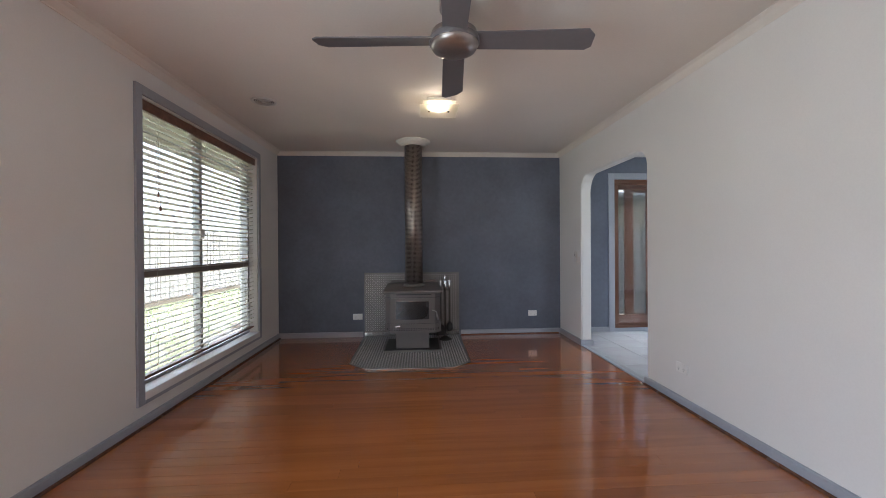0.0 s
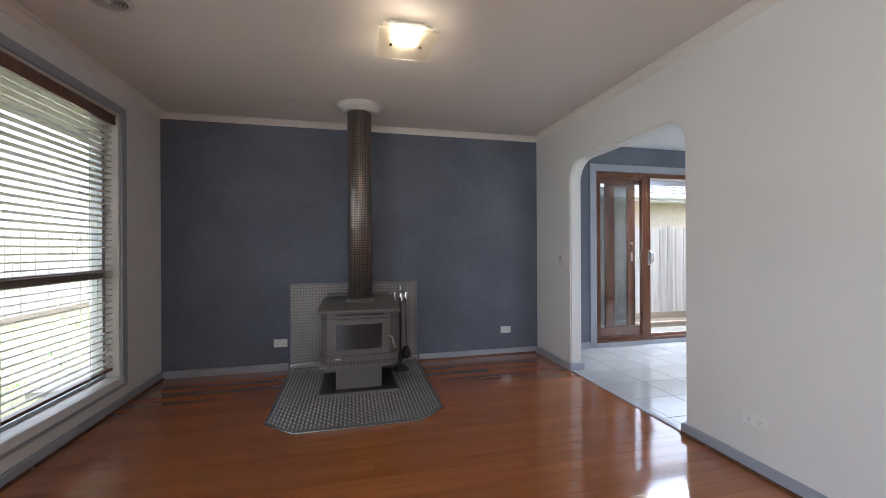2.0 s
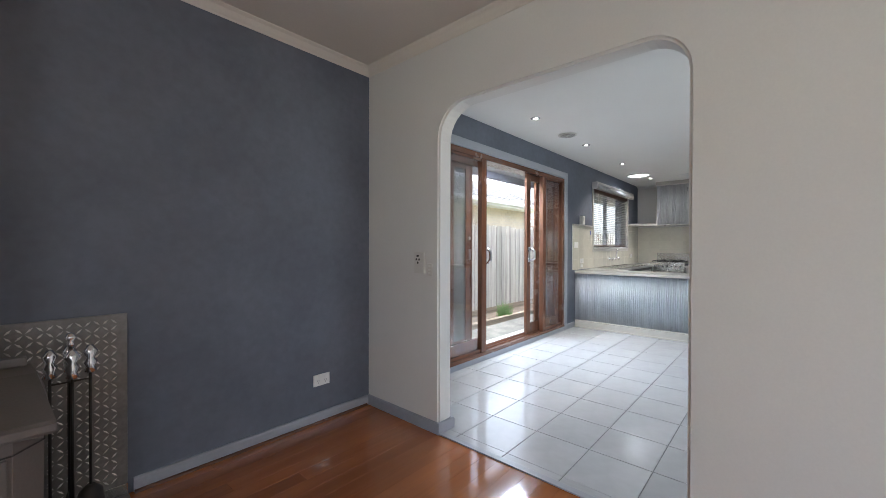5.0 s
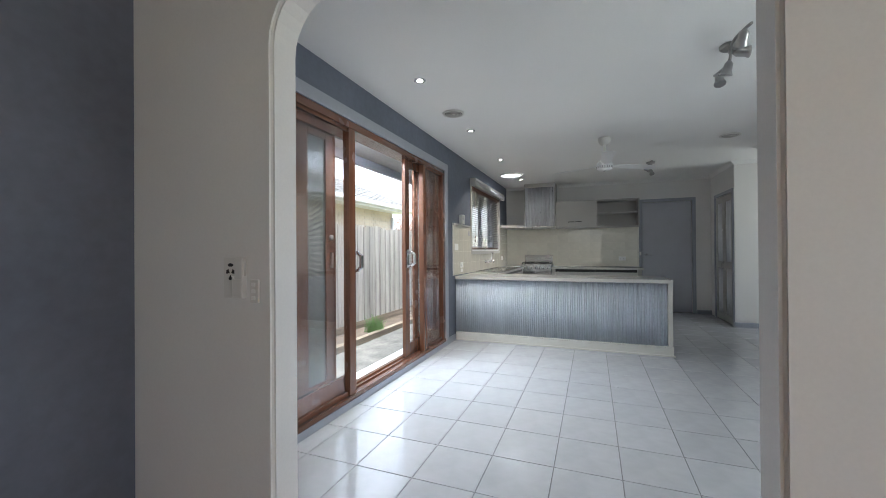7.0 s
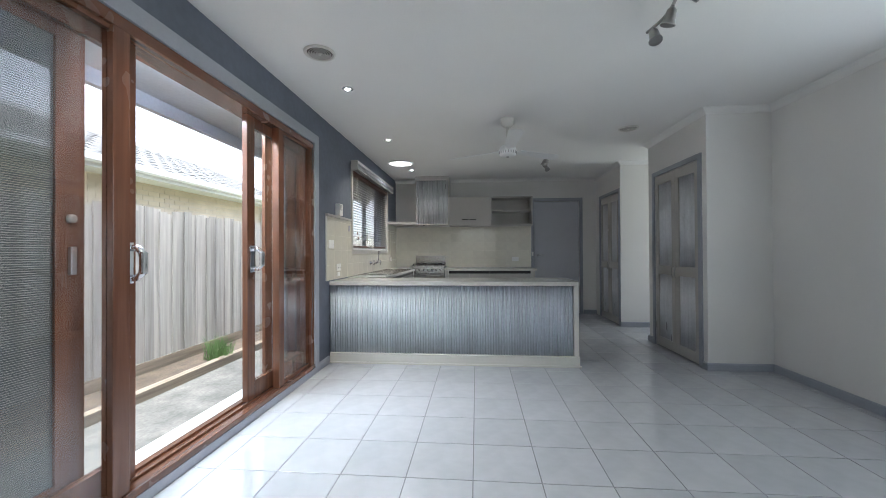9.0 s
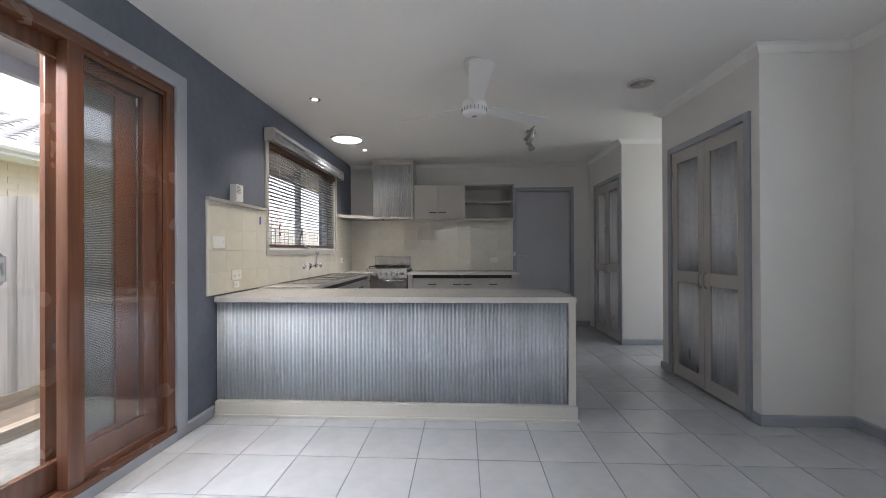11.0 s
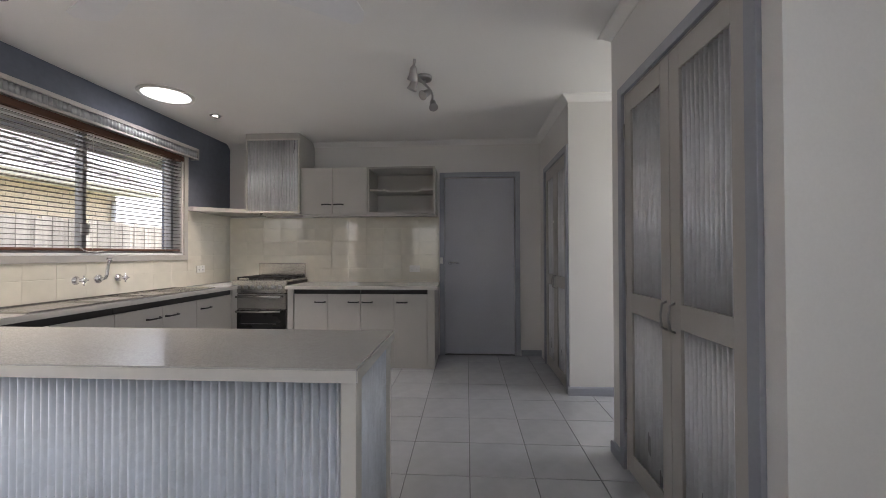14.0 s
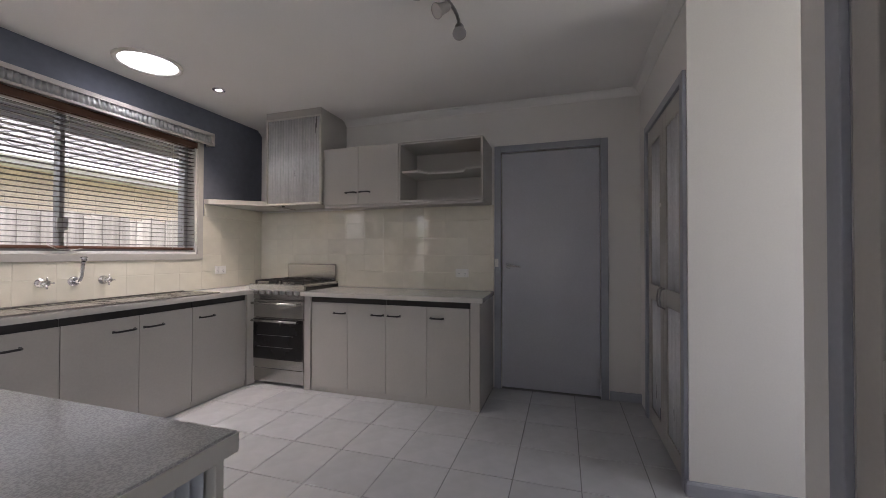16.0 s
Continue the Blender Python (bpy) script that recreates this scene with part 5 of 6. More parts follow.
def worktop(name, outline, label, edges, top=TOP, thick=0.036):
    w = thing(name, sum(p[0] for p in outline) / len(outline), sum(p[1] for p in outline) / len(outline), top - thick, label, "worktop")
    bm = PR(outline, top - thick, top)
    es = [e for e in bm.edges if abs(e.verts[0].co.z - e.verts[1].co.z) < 1e-5]
    bmesh.ops.bevel(bm, geom=es, offset=0.004, segments=2, affect="EDGES")
    part("slab", bm, M_LAMINATE, w)
    for (ax, ay), (bx, by) in edges:
        part("edge_band", B(min(ax, bx) - 0.0015, max(ax, bx) + 0.0015, min(ay, by) - 0.0015, max(ay, by) + 0.0015, top - thick + 0.002, top - 0.004), M_EDGE, w, "pale edge band")
    return w


worktop("bar_top", [(BX0, BY0), (BX1, BY0), (BX1, LN - 0.012), (BX0, LN - 0.012)], "grey flecked laminate bar top with a pale edge", [((BX0, BY0 + 0.004), (BX0, LN - 0.02)), ((BX0 + 0.004, BY0), (BX1 - 0.004, BY0))], BAR, 0.040)

# ---- kitchen: sink run along the window wall ----
NY = 4.46


def d_handle(x0, x1, y, z, axis, parent):
    """A black bow handle; axis 0 runs along x and stands out towards -y, axis 1 runs along y and stands out towards -x."""
    pts = [(x0, 0.0), (x0 + 0.004, 0.022), (x0 + 0.018, 0.027), (x1 - 0.018, 0.027), (x1 - 0.004, 0.022), (x1, 0.0)]
    p3 = [(a, y - o, z) if axis == 0 else (y - o, a, z) for a, o in pts]
    feet = [B(a - 0.006, a + 0.006, y - 0.004, y, z - 0.008, z + 0.008) if axis == 0 else B(y - 0.004, y, a - 0.006, a + 0.006, z - 0.008, z + 0.008) for a in (x0, x1)]
    part("handle", join(TB(p3, 0.0065, 8), *feet), M_BLACK, parent, "black bow handle")


def base_run(name, a0, a1, face, back, axis, doors, label):
    """A base unit; doors: (from, to, handle from, handle to)."""
    mid = (a0 + a1) / 2
    u = thing(name, mid if axis == 0 else (face + back) / 2, (face + back) / 2 if axis == 0 else mid, 0.0, label, "base cabinet", "kitchen base cabinets")

    def bb(p0, p1, q0, q1, z0, z1, bev=0.0):
        return B(p0, p1, q0, q1, z0, z1, bev) if axis == 0 else B(q0, q1, p0, p1, z0, z1, bev)
    part("body", bb(a0, a1, face + 0.02, back, 0.05, TOP - 0.037), M_CAB, u)
    part("kickboard", bb(a0, a1, face + 0.012, face + 0.03, 0.0, 0.05), M_CAB, u)
    # dark recess below the slab: its shade laid in as a black strip
    part("recess_shade_strip", bb(a0 + 0.002, a1 - 0.002, face + 0.012, face + 0.0195, TOP - 0.085, TOP - 0.038), M_BLACK, u, "black strip for the shade in the recess under the worktop")
    for p0, p1, h0, h1 in doors:
        d = part("door", bb(p0 + 0.0015, p1 - 0.0015, face, face + 0.018, 0.045, TOP - 0.085, 0.002), M_CAB, u)
        d_handle(h0, h1, face, TOP - 0.165, axis, d)
    return u


base_run("base_cabinet", 6.24, 7.02, NY + 0.03, LN - 0.001, 0, [(6.24, 6.62, 6.46, 6.58), (6.62, 7.02, 6.74, 6.86)], "warm grey two-door base cabinet under the sink bench")
base_run("base_cabinet", 7.021, 7.80, NY + 0.03, LN - 0.001, 0, [(7.021, 7.43, 7.28, 7.40), (7.43, 7.80, 7.46, 7.58)], "warm grey two-door sink cabinet")
base_run("base_cabinet", 7.801, 8.30, NY + 0.03, LN - 0.001, 0, [(7.801, 8.30, 7.86, 7.98)], "warm grey single-door corner cabinet beside the cooker")
filler = solid("cabinet_filler", B(8.302, 8.395, NY + 0.02, NY + 0.06, 0.0, TOP - 0.037, 0.002), M_CAB, "warm grey upright filler between cabinet and cooker", "filler panel")
# worktop behind and beside the sink sheet
worktop("sink_bench_top", [(BX1 + 0.002, NY), (8.385, NY), (8.385, 4.546), (DE - 0.012, 4.546), (DE - 0.012, LN - 0.012), (BX1 + 0.002, LN - 0.012)], "grey flecked laminate worktop under the window", [((BX1 + 0.002, NY), (8.385, NY))])


def sink():
    s = thing("sink", 7.25, 4.68, TOP, "stainless steel double-bowl sink with ribbed drainers", "sink")
    x0, x1, y0, y1, z = 6.50, 8.02, NY + 0.012, 4.86, TOP
    bowls = [(6.98, 7.30), (7.36, 7.66)]
    xs = [x0, bowls[0][0], bowls[0][1], bowls[1][0], bowls[1][1], x1]
    sheet = bmesh.new()
    box(sheet, x0, xs[1], y0, y1, z + 0.001, z + 0.004)
    box(sheet, xs[2], xs[3], y0, y1, z + 0.001, z + 0.004)
    box(sheet, xs[4], x1, y0, y1, z + 0.001, z + 0.004)
    for a, b in bowls:
        box(sheet, a, b, y0, y0 + 0.05, z + 0.001, z + 0.004)
        box(sheet, a, b, y1 - 0.06, y1, z + 0.001, z + 0.004)
    part("drainer_sheet", sheet, M_STEEL, s)
    part("raised_rim", join(B(x0, x1, y0 - 0.004, y0 + 0.01, z + 0.001, z + 0.012, 0.004), B(x0, x1, y1 - 0.012, y1, z + 0.001, z + 0.014, 0.004), B(x0, x0 + 0.012, y0, y1, z + 0.001, z + 0.012, 0.004), B(x1 - 0.012, x1, y0, y1, z + 0.001, z + 0.012, 0.004)), M_STEEL, s)
    for a, b in bowls:
        w = part("bowl", join(B(a, b, y0 + 0.05, y1 - 0.06, z + 0.0042, z + 0.005), B(a + 0.0, a + 0.012, y0 + 0.05, y1 - 0.06, z + 0.004, z + 0.009, 0.002), B(b - 0.012, b, y0 + 0.05, y1 - 0.06, z + 0.004, z + 0.009, 0.002),
                              B(a, b, y0 + 0.05, y0 + 0.062, z + 0.004, z + 0.009, 0.002), B(a, b, y1 - 0.072, y1 - 0.06, z + 0.004, z + 0.009, 0.002)), M_STEEL, s, "stainless bowl rim")
    for k in range(6):
        part("drainer_rib", B(7.72 + 0.045 * k, 7.735 + 0.045 * k, y0 + 0.05, y1 - 0.06, z + 0.004, z + 0.007, 0.002), M_STEEL, s)


sink()


def taps():
    t = thing("sink_taps", 7.29, LN - 0.012, 0.96, "chrome wall-mounted tap set with a swan-neck spout", "tap")
    y = LN - 0.0115
    for x in (7.13, 7.46):
        k = part("tap_valve", LT([(0.03, 0), (0.03, 0.006), (0.018, 0.012), (0.014, 0.05), (0.019, 0.055), (0.019, 0.068), (0.01, 0.074)], (0, 0, 0), 18, pose(x, y, 0.955, 90)), M_CHROME, t)
        part("cross_handle", join(TB([(x - 0.035, y - 0.062, 0.955), (x + 0.035, y - 0.062, 0.955)], [0.006, 0.005], 8), TB([(x, y - 0.062, 0.92), (x, y - 0.062, 0.99)], [0.006, 0.005], 8)), M_CHROME, k)
    sp = part("spout", TB([(7.295, y, 0.955), (7.295, y - 0.04, 0.955), (7.295, y - 0.06, 0.965), (7.30, y - 0.066, 0.99), (7.302, y - 0.068, 1.03), (7.302, y - 0.075, 1.07), (7.302, y - 0.082, 1.085)], 0.012, 10), M_CHROME, t)
    part("spout_flange", LT([(0.033, 0), (0.033, 0.008), (0.02, 0.018)], (0, 0, 0), 18, pose(7.295, y, 0.955, 90)), M_CHROME, sp)
    part("spout_end", LT([(0.012, 0), (0.019, 0.002), (0.019, 0.026), (0.015, 0.028)], (7.302, y - 0.083, 1.086), 16), M_CHROME, sp)


def paper_scrap(x0, x1, y0, y1, z):
    bm = bmesh.new()
    prev = None
    for k in range(13):
        u = k / 12
        h = 0.045 * (1 - u) ** 4 + 0.012 * u ** 6 + 0.004 * math.sin(9 * u) ** 2
        cur = [bm.verts.new((x0 + (x1 - x0) * u, y, z + h + dz)) for y, dz in ((y0, 0.0), (y1, 0.002), (y1, 0.0032), (y0, 0.0012))]
        if prev:
            for q in range(4):
                bm.faces.new((prev[q], cur[q], cur[(q + 1) % 4], prev[(q + 1) % 4]))
        prev = cur
    return bm


solid("paper_scrap", paper_scrap(7.15, 7.34, LN - 0.017, LN + 0.008, KW[2] + 0.021), M_PAPER, "curled white strip of paper on the window sill", "paper")


taps()


# ---- kitchen: cooker ----
def cooker():
    y0, y1, xf, xb = 3.965, 4.535, 8.385, 8.895
    c = thing("cooker", (xf + xb) / 2, (y0 + y1) / 2, 0.0, "stainless freestanding gas cooker with a glass oven door", "cooker")
    part("body", B(xf + 0.02, xb, y0, y1, 0.02, 0.855, 0.003), M_STEEL, c)
    part("side_panel", B(xf + 0.03, xb, y0 - 0.0025, y0 - 0.0002, 0.03, 0.85), M_FIREDARK, c, "black enamelled side")
    part("plinth_drawer", B(xf, xf + 0.02, y0, y1, 0.025, 0.14, 0.003), M_STEEL, c)
    od = part("oven_door", B(xf - 0.008, xf + 0.02, y0, y1, 0.146, 0.575, 0.004), M_STEEL, c)
    g = part("oven_glass", B(xf - 0.0115, xf - 0.0085, y0 + 0.004, y1 - 0.004, 0.225, 0.572), M_FIREGLASS, od, "black glass oven window")
    for zz in (0.33, 0.43):
        part("oven_shelf", TB([(xf - 0.0125, y0 + 0.10, zz), (xf - 0.0125, y1 - 0.10, zz)], 0.0015, 5), M_NICKEL, od)
    gd = part("grill_door", B(xf - 0.008, xf + 0.02, y0, y1, 0.581, 0.735, 0.004), M_STEEL, c)
    for zz, par in ((0.555, od), (0.705, gd)):
        part("bar_handle", join(TB([(xf - 0.035, y0 + 0.045, zz), (xf - 0.035, y1 - 0.045, zz)], 0.011, 10), B(xf - 0.03, xf - 0.008, y0 + 0.05, y0 + 0.07, zz - 0.01, zz + 0.01, 0.002), B(xf - 0.03, xf - 0.008, y1 - 0.07, y1 - 0.05, zz - 0.01, zz + 0.01, 0.002)), M_STEEL, par)
    cp = part("control_panel", PR([(xf - 0.012, 0.742), (xf - 0.002, 0.862), (xf + 0.05, 0.862), (xf + 0.05, 0.742)], y0, y1, 1), M_STEEL, c)
    for k in range(7):
        yy = y0 + 0.06 + k * (y1 - y0 - 0.14) / 6
        part("knob", LT([(0.019, 0), (0.019, 0.012), (0.015, 0.026), (0.006, 0.028)], (0, 0, 0), 16, pose(xf - 0.008, yy, 0.80, 0, -85)), M_NICKEL, cp)
    part("hob_plate", B(xf - 0.002, xb, y0, y1, 0.856, 0.872, 0.003), M_STEEL, c)
    for bx in (xf + 0.13, xf + 0.35):
        for by in (y0 + 0.15, y1 - 0.15):
            part("burner", LT([(0.045, 0), (0.045, 0.012), (0.03, 0.018), (0.028, 0.024)], (bx, by, 0.872), 20), M_FIREDARK, c)
    for by in (y0 + 0.15, y1 - 0.15):
        bars = [B(xf + 0.03, xf + 0.45, by - 0.115, by - 0.103, 0.892, 0.902), B(xf + 0.03, xf + 0.45, by + 0.103, by + 0.115, 0.892, 0.902), B(xf + 0.03, xf + 0.042, by - 0.103, by + 0.103, 0.892, 0.902),
                B(xf + 0.438, xf + 0.45, by - 0.103, by + 0.103, 0.892, 0.902), B(xf + 0.042, xf + 0.438, by - 0.005, by + 0.005, 0.892, 0.902), B(xf + 0.125, xf + 0.135, by - 0.103, by + 0.103, 0.892, 0.902), B(xf + 0.345, xf + 0.355, by - 0.103, by + 0.103, 0.892, 0.902)]
        bars += [B(px - 0.006, px + 0.006, by + q - 0.006, by + q + 0.006, 0.872, 0.892) for px in (xf + 0.036, xf + 0.444) for q in (-0.109, 0.109)]
        part("trivet", join(*bars), M_FIREDARK, c, "black cast-iron trivet")
    part("splash_back", B(xb - 0.03, xb - 0.012, y0 + 0.01, y1 - 0.01, 0.872, 1.035, 0.006), M_STEEL, c)


cooker()

# ---- kitchen: bench along the end wall ----
EX = 8.37
base_run("base_cabinet", 3.20, 3.885, EX, DE - 0.001, 1, [(3.535, 3.875, 3.56, 3.66), (3.20, 3.535, 3.22, 3.32)], "warm grey two-door base cabinet beside the cooker")
base_run("base_cabinet", 2.525, 3.199, EX, DE - 0.001, 1, [(2.86, 3.199, 3.08, 3.18), (2.53, 2.86, 2.73, 2.83)], "warm grey two-door base cabinet at the bench end")
solid("bench_end_panel", B(EX - 0.005, DE - 0.001, 2.455, 2.5235, 0.0, TOP - 0.037, 0.003), M_CAB, "warm grey panel closing the bench end", "end panel")
solid("bench_side_panel", B(EX - 0.005, DE - 0.02, 3.887, 3.945, 0.0, TOP - 0.037, 0.003), M_CAB, "warm grey upright panel beside the cooker", "end panel")
worktop("end_bench_top", [(8.325, 2.425), (DE - 0.012, 2.445), (DE - 0.012, 3.955), (8.325, 3.955)], "grey flecked laminate worktop on the end wall", [((8.325, 2.43), (8.325, 3.95))])


def wall_units():
    zb, zt, xf = 1.555, 2.045, 8.53
    u = thing("wall_cupboard", (xf + DE) / 2, 3.53, zb, "warm grey two-door wall cupboard", "wall cabinet")
    part("body", B(xf + 0.018, DE - 0.001, 3.17, 3.883, zb, zt, 0.002), M_CAB, u)
    for a, b, h in ((3.54, 3.882, 3.56), (3.172, 3.54, 3.43)):
        d = part("door", B(xf, xf + 0.017, a + 0.0015, b - 0.0015, zb + 0.002, zt - 0.002, 0.002), M_CAB, u)
        d_handle(h, h + 0.095, xf, zb + 0.10, 1, d)
    s = thing("open_shelf_unit", (xf + DE) / 2, 2.81, zb, "warm grey open wall shelf with one cut-out shelf", "wall shelf")
    a, b = 2.465, 3.168
    part("side", B(xf, DE - 0.001, a, a + 0.018, zb, zt, 0.002), M_CAB, s)
    part("side", B(xf, DE - 0.001, b - 0.018, b, zb, zt, 0.002), M_CAB, s)
    part("top", B(xf, DE - 0.001, a + 0.018, b - 0.018, zt - 0.018, zt, 0.002), M_CAB, s)
    part("bottom", B(xf, DE - 0.001, a + 0.018, b - 0.018, zb, zb + 0.018, 0.002), M_CAB, s)
    part("back", B(DE - 0.012, DE - 0.001, a + 0.018, b - 0.018, zb + 0.018, zt - 0.018), M_CAB, s)
    bm = PR([(xf + 0.03, a + 0.019), (xf + 0.03, a + 0.14), (xf + 0.14, a + 0.19), (xf + 0.14, b - 0.21), (xf + 0.03, b - 0.16), (xf + 0.03, b - 0.019), (DE - 0.013, b - 0.019), (DE - 0.013, a + 0.019)], zb + 0.245, zb + 0.262)
    part("shelf", bm, M_EDGE, s, "pale shelf with a notched front")
    rail = solid("under_cupboard_rail", B(8.545, 8.565, 2.47, 3.88, 1.531, 1.554, 0.002), M_CAB, "warm grey light rail under the wall cupboards", "rail")
    h = thing("range_hood", 8.7, 4.175, 1.57, "boxed range hood faced with corrugated galvanised steel", "range hood")
    y0, y1, x = 3.886, 4.465, 8.495
    part("body", B(x + 0.02, DE - 0.001, y0, y1, 1.587, 2.35, 0.002), M_CAB, h)
    part("front_frame", join(B(x, x + 0.02, y0, y0 + 0.014, 1.587, 2.35), B(x, x + 0.02, y1 - 0.014, y1, 1.587, 2.35), B(x, x + 0.02, y0 + 0.014, y1 - 0.014, 2.335, 2.35), B(x - 0.002, x + 0.02, y0, y1, 1.570, 1.587, 0.002)), M_EDGE, h, "pale thin frame")
    bm = corrugated(y0 + 0.014, y1 - 0.014, 1.587, 2.335, 0.0295, -0.008)
    bm.transform(Matrix.Translation((x + 0.01, 0, 0)) @ Matrix.Rotation(radians(90), 4, "Z"))
    part("corrugated_face", bm, M_GALVN, h)
    part("cap_moulding", run_profile([(DE - 0.001, y0), (x, y0), (x, y1), (DE - 0.001, y1)][::-1], [(0, 2.35), (0.004, 2.35), (0.012, 2.37), (0.03, 2.39), (0.034, 2.409), (0, 2.409)]), M_CAB, h)
    part("filter_grille", B(x + 0.05, DE - 0.05, y0 + 0.05, y1 - 0.05, 1.572, 1.586), M_NICKEL, h)
    part("grille_knob", LT([(0.012, -0.014), (0.014, 0.0)], (x + 0.06, y1 - 0.14, 1.572), 12), M_BLACK, h)


wall_units()
shelf = solid("corner_shelf", PR([(8.235, LN - 0.001), (8.235, LN - 0.055), (8.49, 4.50), (8.515, 4.467), (DE - 0.001, 4.467), (DE - 0.001, LN - 0.001)], 1.572, 1.612), M_CAB, "warm grey corner shelf between window and hood", "shelf")
structure("trim_tile_cap_a", B(5.585, 6.338, LN - 0.026, LN - 0.001, 1.466, 1.49, 0.003), M_CAB, "warm grey capping over the wall tiles", "trim")
structure("trim_tile_end", B(5.585, 5.597, LN - 0.014, LN - 0.001, TOP + 0.001, 1.465, 0.002), M_CREAM, "cream tile end strip", "trim")


# ---- wall tiles ----
def tile_sheet(name, m, width, z0, z1, tw, th, hole, label):
    """Glazed tiles on a bed, own frame: x across, z up, facing -y."""
    t = structure(name, bmesh.new(), M_SGROUT, label, "wall tiles")
    t.data.clear_geometry()
    t.matrix_world = m
    bm = bmesh.new()
    nz, nx = math.ceil((z1 - z0) / th), math.ceil(width / tw)
    tb = bmesh.new()
    a = [tb.verts.new(p) for p in [(-0.5, 0, -0.5), (0.5, 0, -0.5), (0.5, 0, 0.5), (-0.5, 0, 0.5), (-0.5, -0.85, -0.5), (0.5, -0.85, -0.5), (0.5, -0.85, 0.5), (-0.5, -0.85, 0.5), (-0.49, -1, -0.487), (0.49, -1, -0.487), (0.49, -1, 0.487), (-0.49, -1, 0.487)]]
    for i in range(4):
        j = (i + 1) % 4
        tb.faces.new((a[i], a[j], a[4 + j], a[4 + i]))
        tb.faces.new((a[4 + i], a[4 + j], a[8 + j], a[8 + i]))
    tb.faces.new(a[8:12])
    bmesh.ops.recalc_face_normals(tb, faces=tb.faces)
    me = mesh_from("wall_tile", tb, M_SPLASH)
    for i in range(nx):
        for k in range(nz):
            x0, x1 = i * tw, min((i + 1) * tw, width)
            q0, q1 = z0 + k * th, min(z0 + (k + 1) * th, z1)
            spans = [(x0, x1, q0, q1)]
            if hole and x1 > hole[0] and x0 < hole[1] and q1 > hole[2]:
                spans = []
                if q0 < hole[2]:
                    spans.append((max(x0, hole[0]), min(x1, hole[1]), q0, hole[2]))
                if x0 < hole[0]:
                    spans.append((x0, hole[0], q0, q1))
                if x1 > hole[1]:
                    spans.append((hole[1], x1, q0, q1))
            for s0, s1, r0, r1 in spans:
                if s1 - s0 > 0.012 and r1 - r0 > 0.012:
                    piece("wall_tile", me, t, ((s0 + s1) / 2, -0.004, (r0 + r1) / 2), (s1 - s0 - 0.003, 0.007, r1 - r0 - 0.003), random.uniform(-0.006, 0.006))
                box(bm, s0, s1, -0.0098, -0.0005, r0, r1)
    bm.to_mesh(t.data)
    bm.free()
    return t


tile_sheet("splashback_north", pose(5.597, LN, 0), DE - 5.597 - 0.001, TOP + 0.001, 1.465, 0.201, 0.152, (6.353 - 5.597, 8.217 - 5.597, 1.083), "cream glazed wall tiles under the window")
tile_sheet("splashback_corner", pose(8.236, LN, 0), DE - 8.237, 1.466, 1.570, 0.201, 0.152, None, "cream glazed wall tiles up to the corner shelf")
tile_sheet("splashback_east", pose(DE, LN - 0.012, 0, 0, 0, -90), LN - 0.012 - 2.447, TOP + 0.001, 1.553, 0.201, 0.152, None, "cream glazed wall tiles behind the cooker")

# ---- outside ----
structure("ground", PR([(-120, -120), (160, -120), (160, 160), (-120, 160)], -0.6, -0.16), M_LAWN, "lawn and earth round the house", "ground")
structure("pavement", B(-3.0, 16.0, LN + 0.22, 6.12, -0.30, -0.10, 0.01), M_CONC, "cracked weathered concrete side path", "path")
structure("garden_bed", B(-3.0, 16.0, 6.20, 6.62, -0.30, -0.06), M_SOIL, "narrow bed of dry soil along the fence", "garden bed")
structure("garden_edging", B(-3.0, 16.0, 6.12, 6.20, -0.30, -0.02, 0.008), M_SLEEPER, "weathered timber edging board", "edging")
structure("trim_door_step", B(2.66, 5.36, LN + 0.155, LN + 0.34, -0.10, 0.045, 0.006), M_CREAM, "pale outside door step", "step")
eave = structure("eave", join(B(-2.6, 10.0, LN + 0.22, 5.72, 2.215, 2.24), B(-2.6, 10.0, 5.70, 5.75, 2.12, 2.36)), M_SOFFIT, "grey boxed eave over the side path", "eave")
structure("eave_west", join(B(-2.6, LW - 0.2, -3.0, LN + 0.22, 2.315, 2.34), B(-2.65, -2.6, -3.0, LN + 0.8, 2.26, 2.5)), M_SOFFIT, "grey boxed eave over the living room window", "eave")
structure("roof_own", B(-2.7, 10.2, -3.0, 5.8, 2.62, 2.75), M_ROOF, "plain roof over the rooms", "roof")


def fence(name, m, length, height, label, seed):
    """Paling fence, own frame: x along, facing -y."""
    f = thing(name, 0, 0, 0, label, "fence", local=True)
    f.matrix_world = m
    r = random.Random(seed)
    bm = bmesh.new()
    box(bm, -0.5, 0.5, -0.5, 0.5, 0, 1)
    me = mesh_from("paling", bm, M_FENCE)
    x, k = 0.0, 0
    while x < length:
        w = 0.098
        piece("paling", me, f, (x + w / 2, 0.0 if k % 2 else 0.014, 0.03 + r.uniform(-0.01, 0.01)), (w + (0.0 if k % 2 else 0.03), 0.013, height + r.uniform(-0.02, 0.02)), r.uniform(-0.006, 0.006))
        x += w - 0.012
        k += 1
    for z in (0.3, height * 0.55, height - 0.25):
        part("rail", B(0, length, 0.022, 0.06, z, z + 0.075), M_FENCE, f)
    part("plinth", B(0, length, -0.02, -0.008, -0.05, 0.13), M_SLEEPER, f)
    return f


fence("paling_fence", pose(0.0, 6.66, -0.09), 16.0, 1.60, "weathered grey timber paling fence along the side path", 3)
fence("paling_fence", pose(-6.2, -1.0, -0.16, 0, 0, 90), 15.0, 1.82, "weathered timber paling fence behind the lawn", 5)


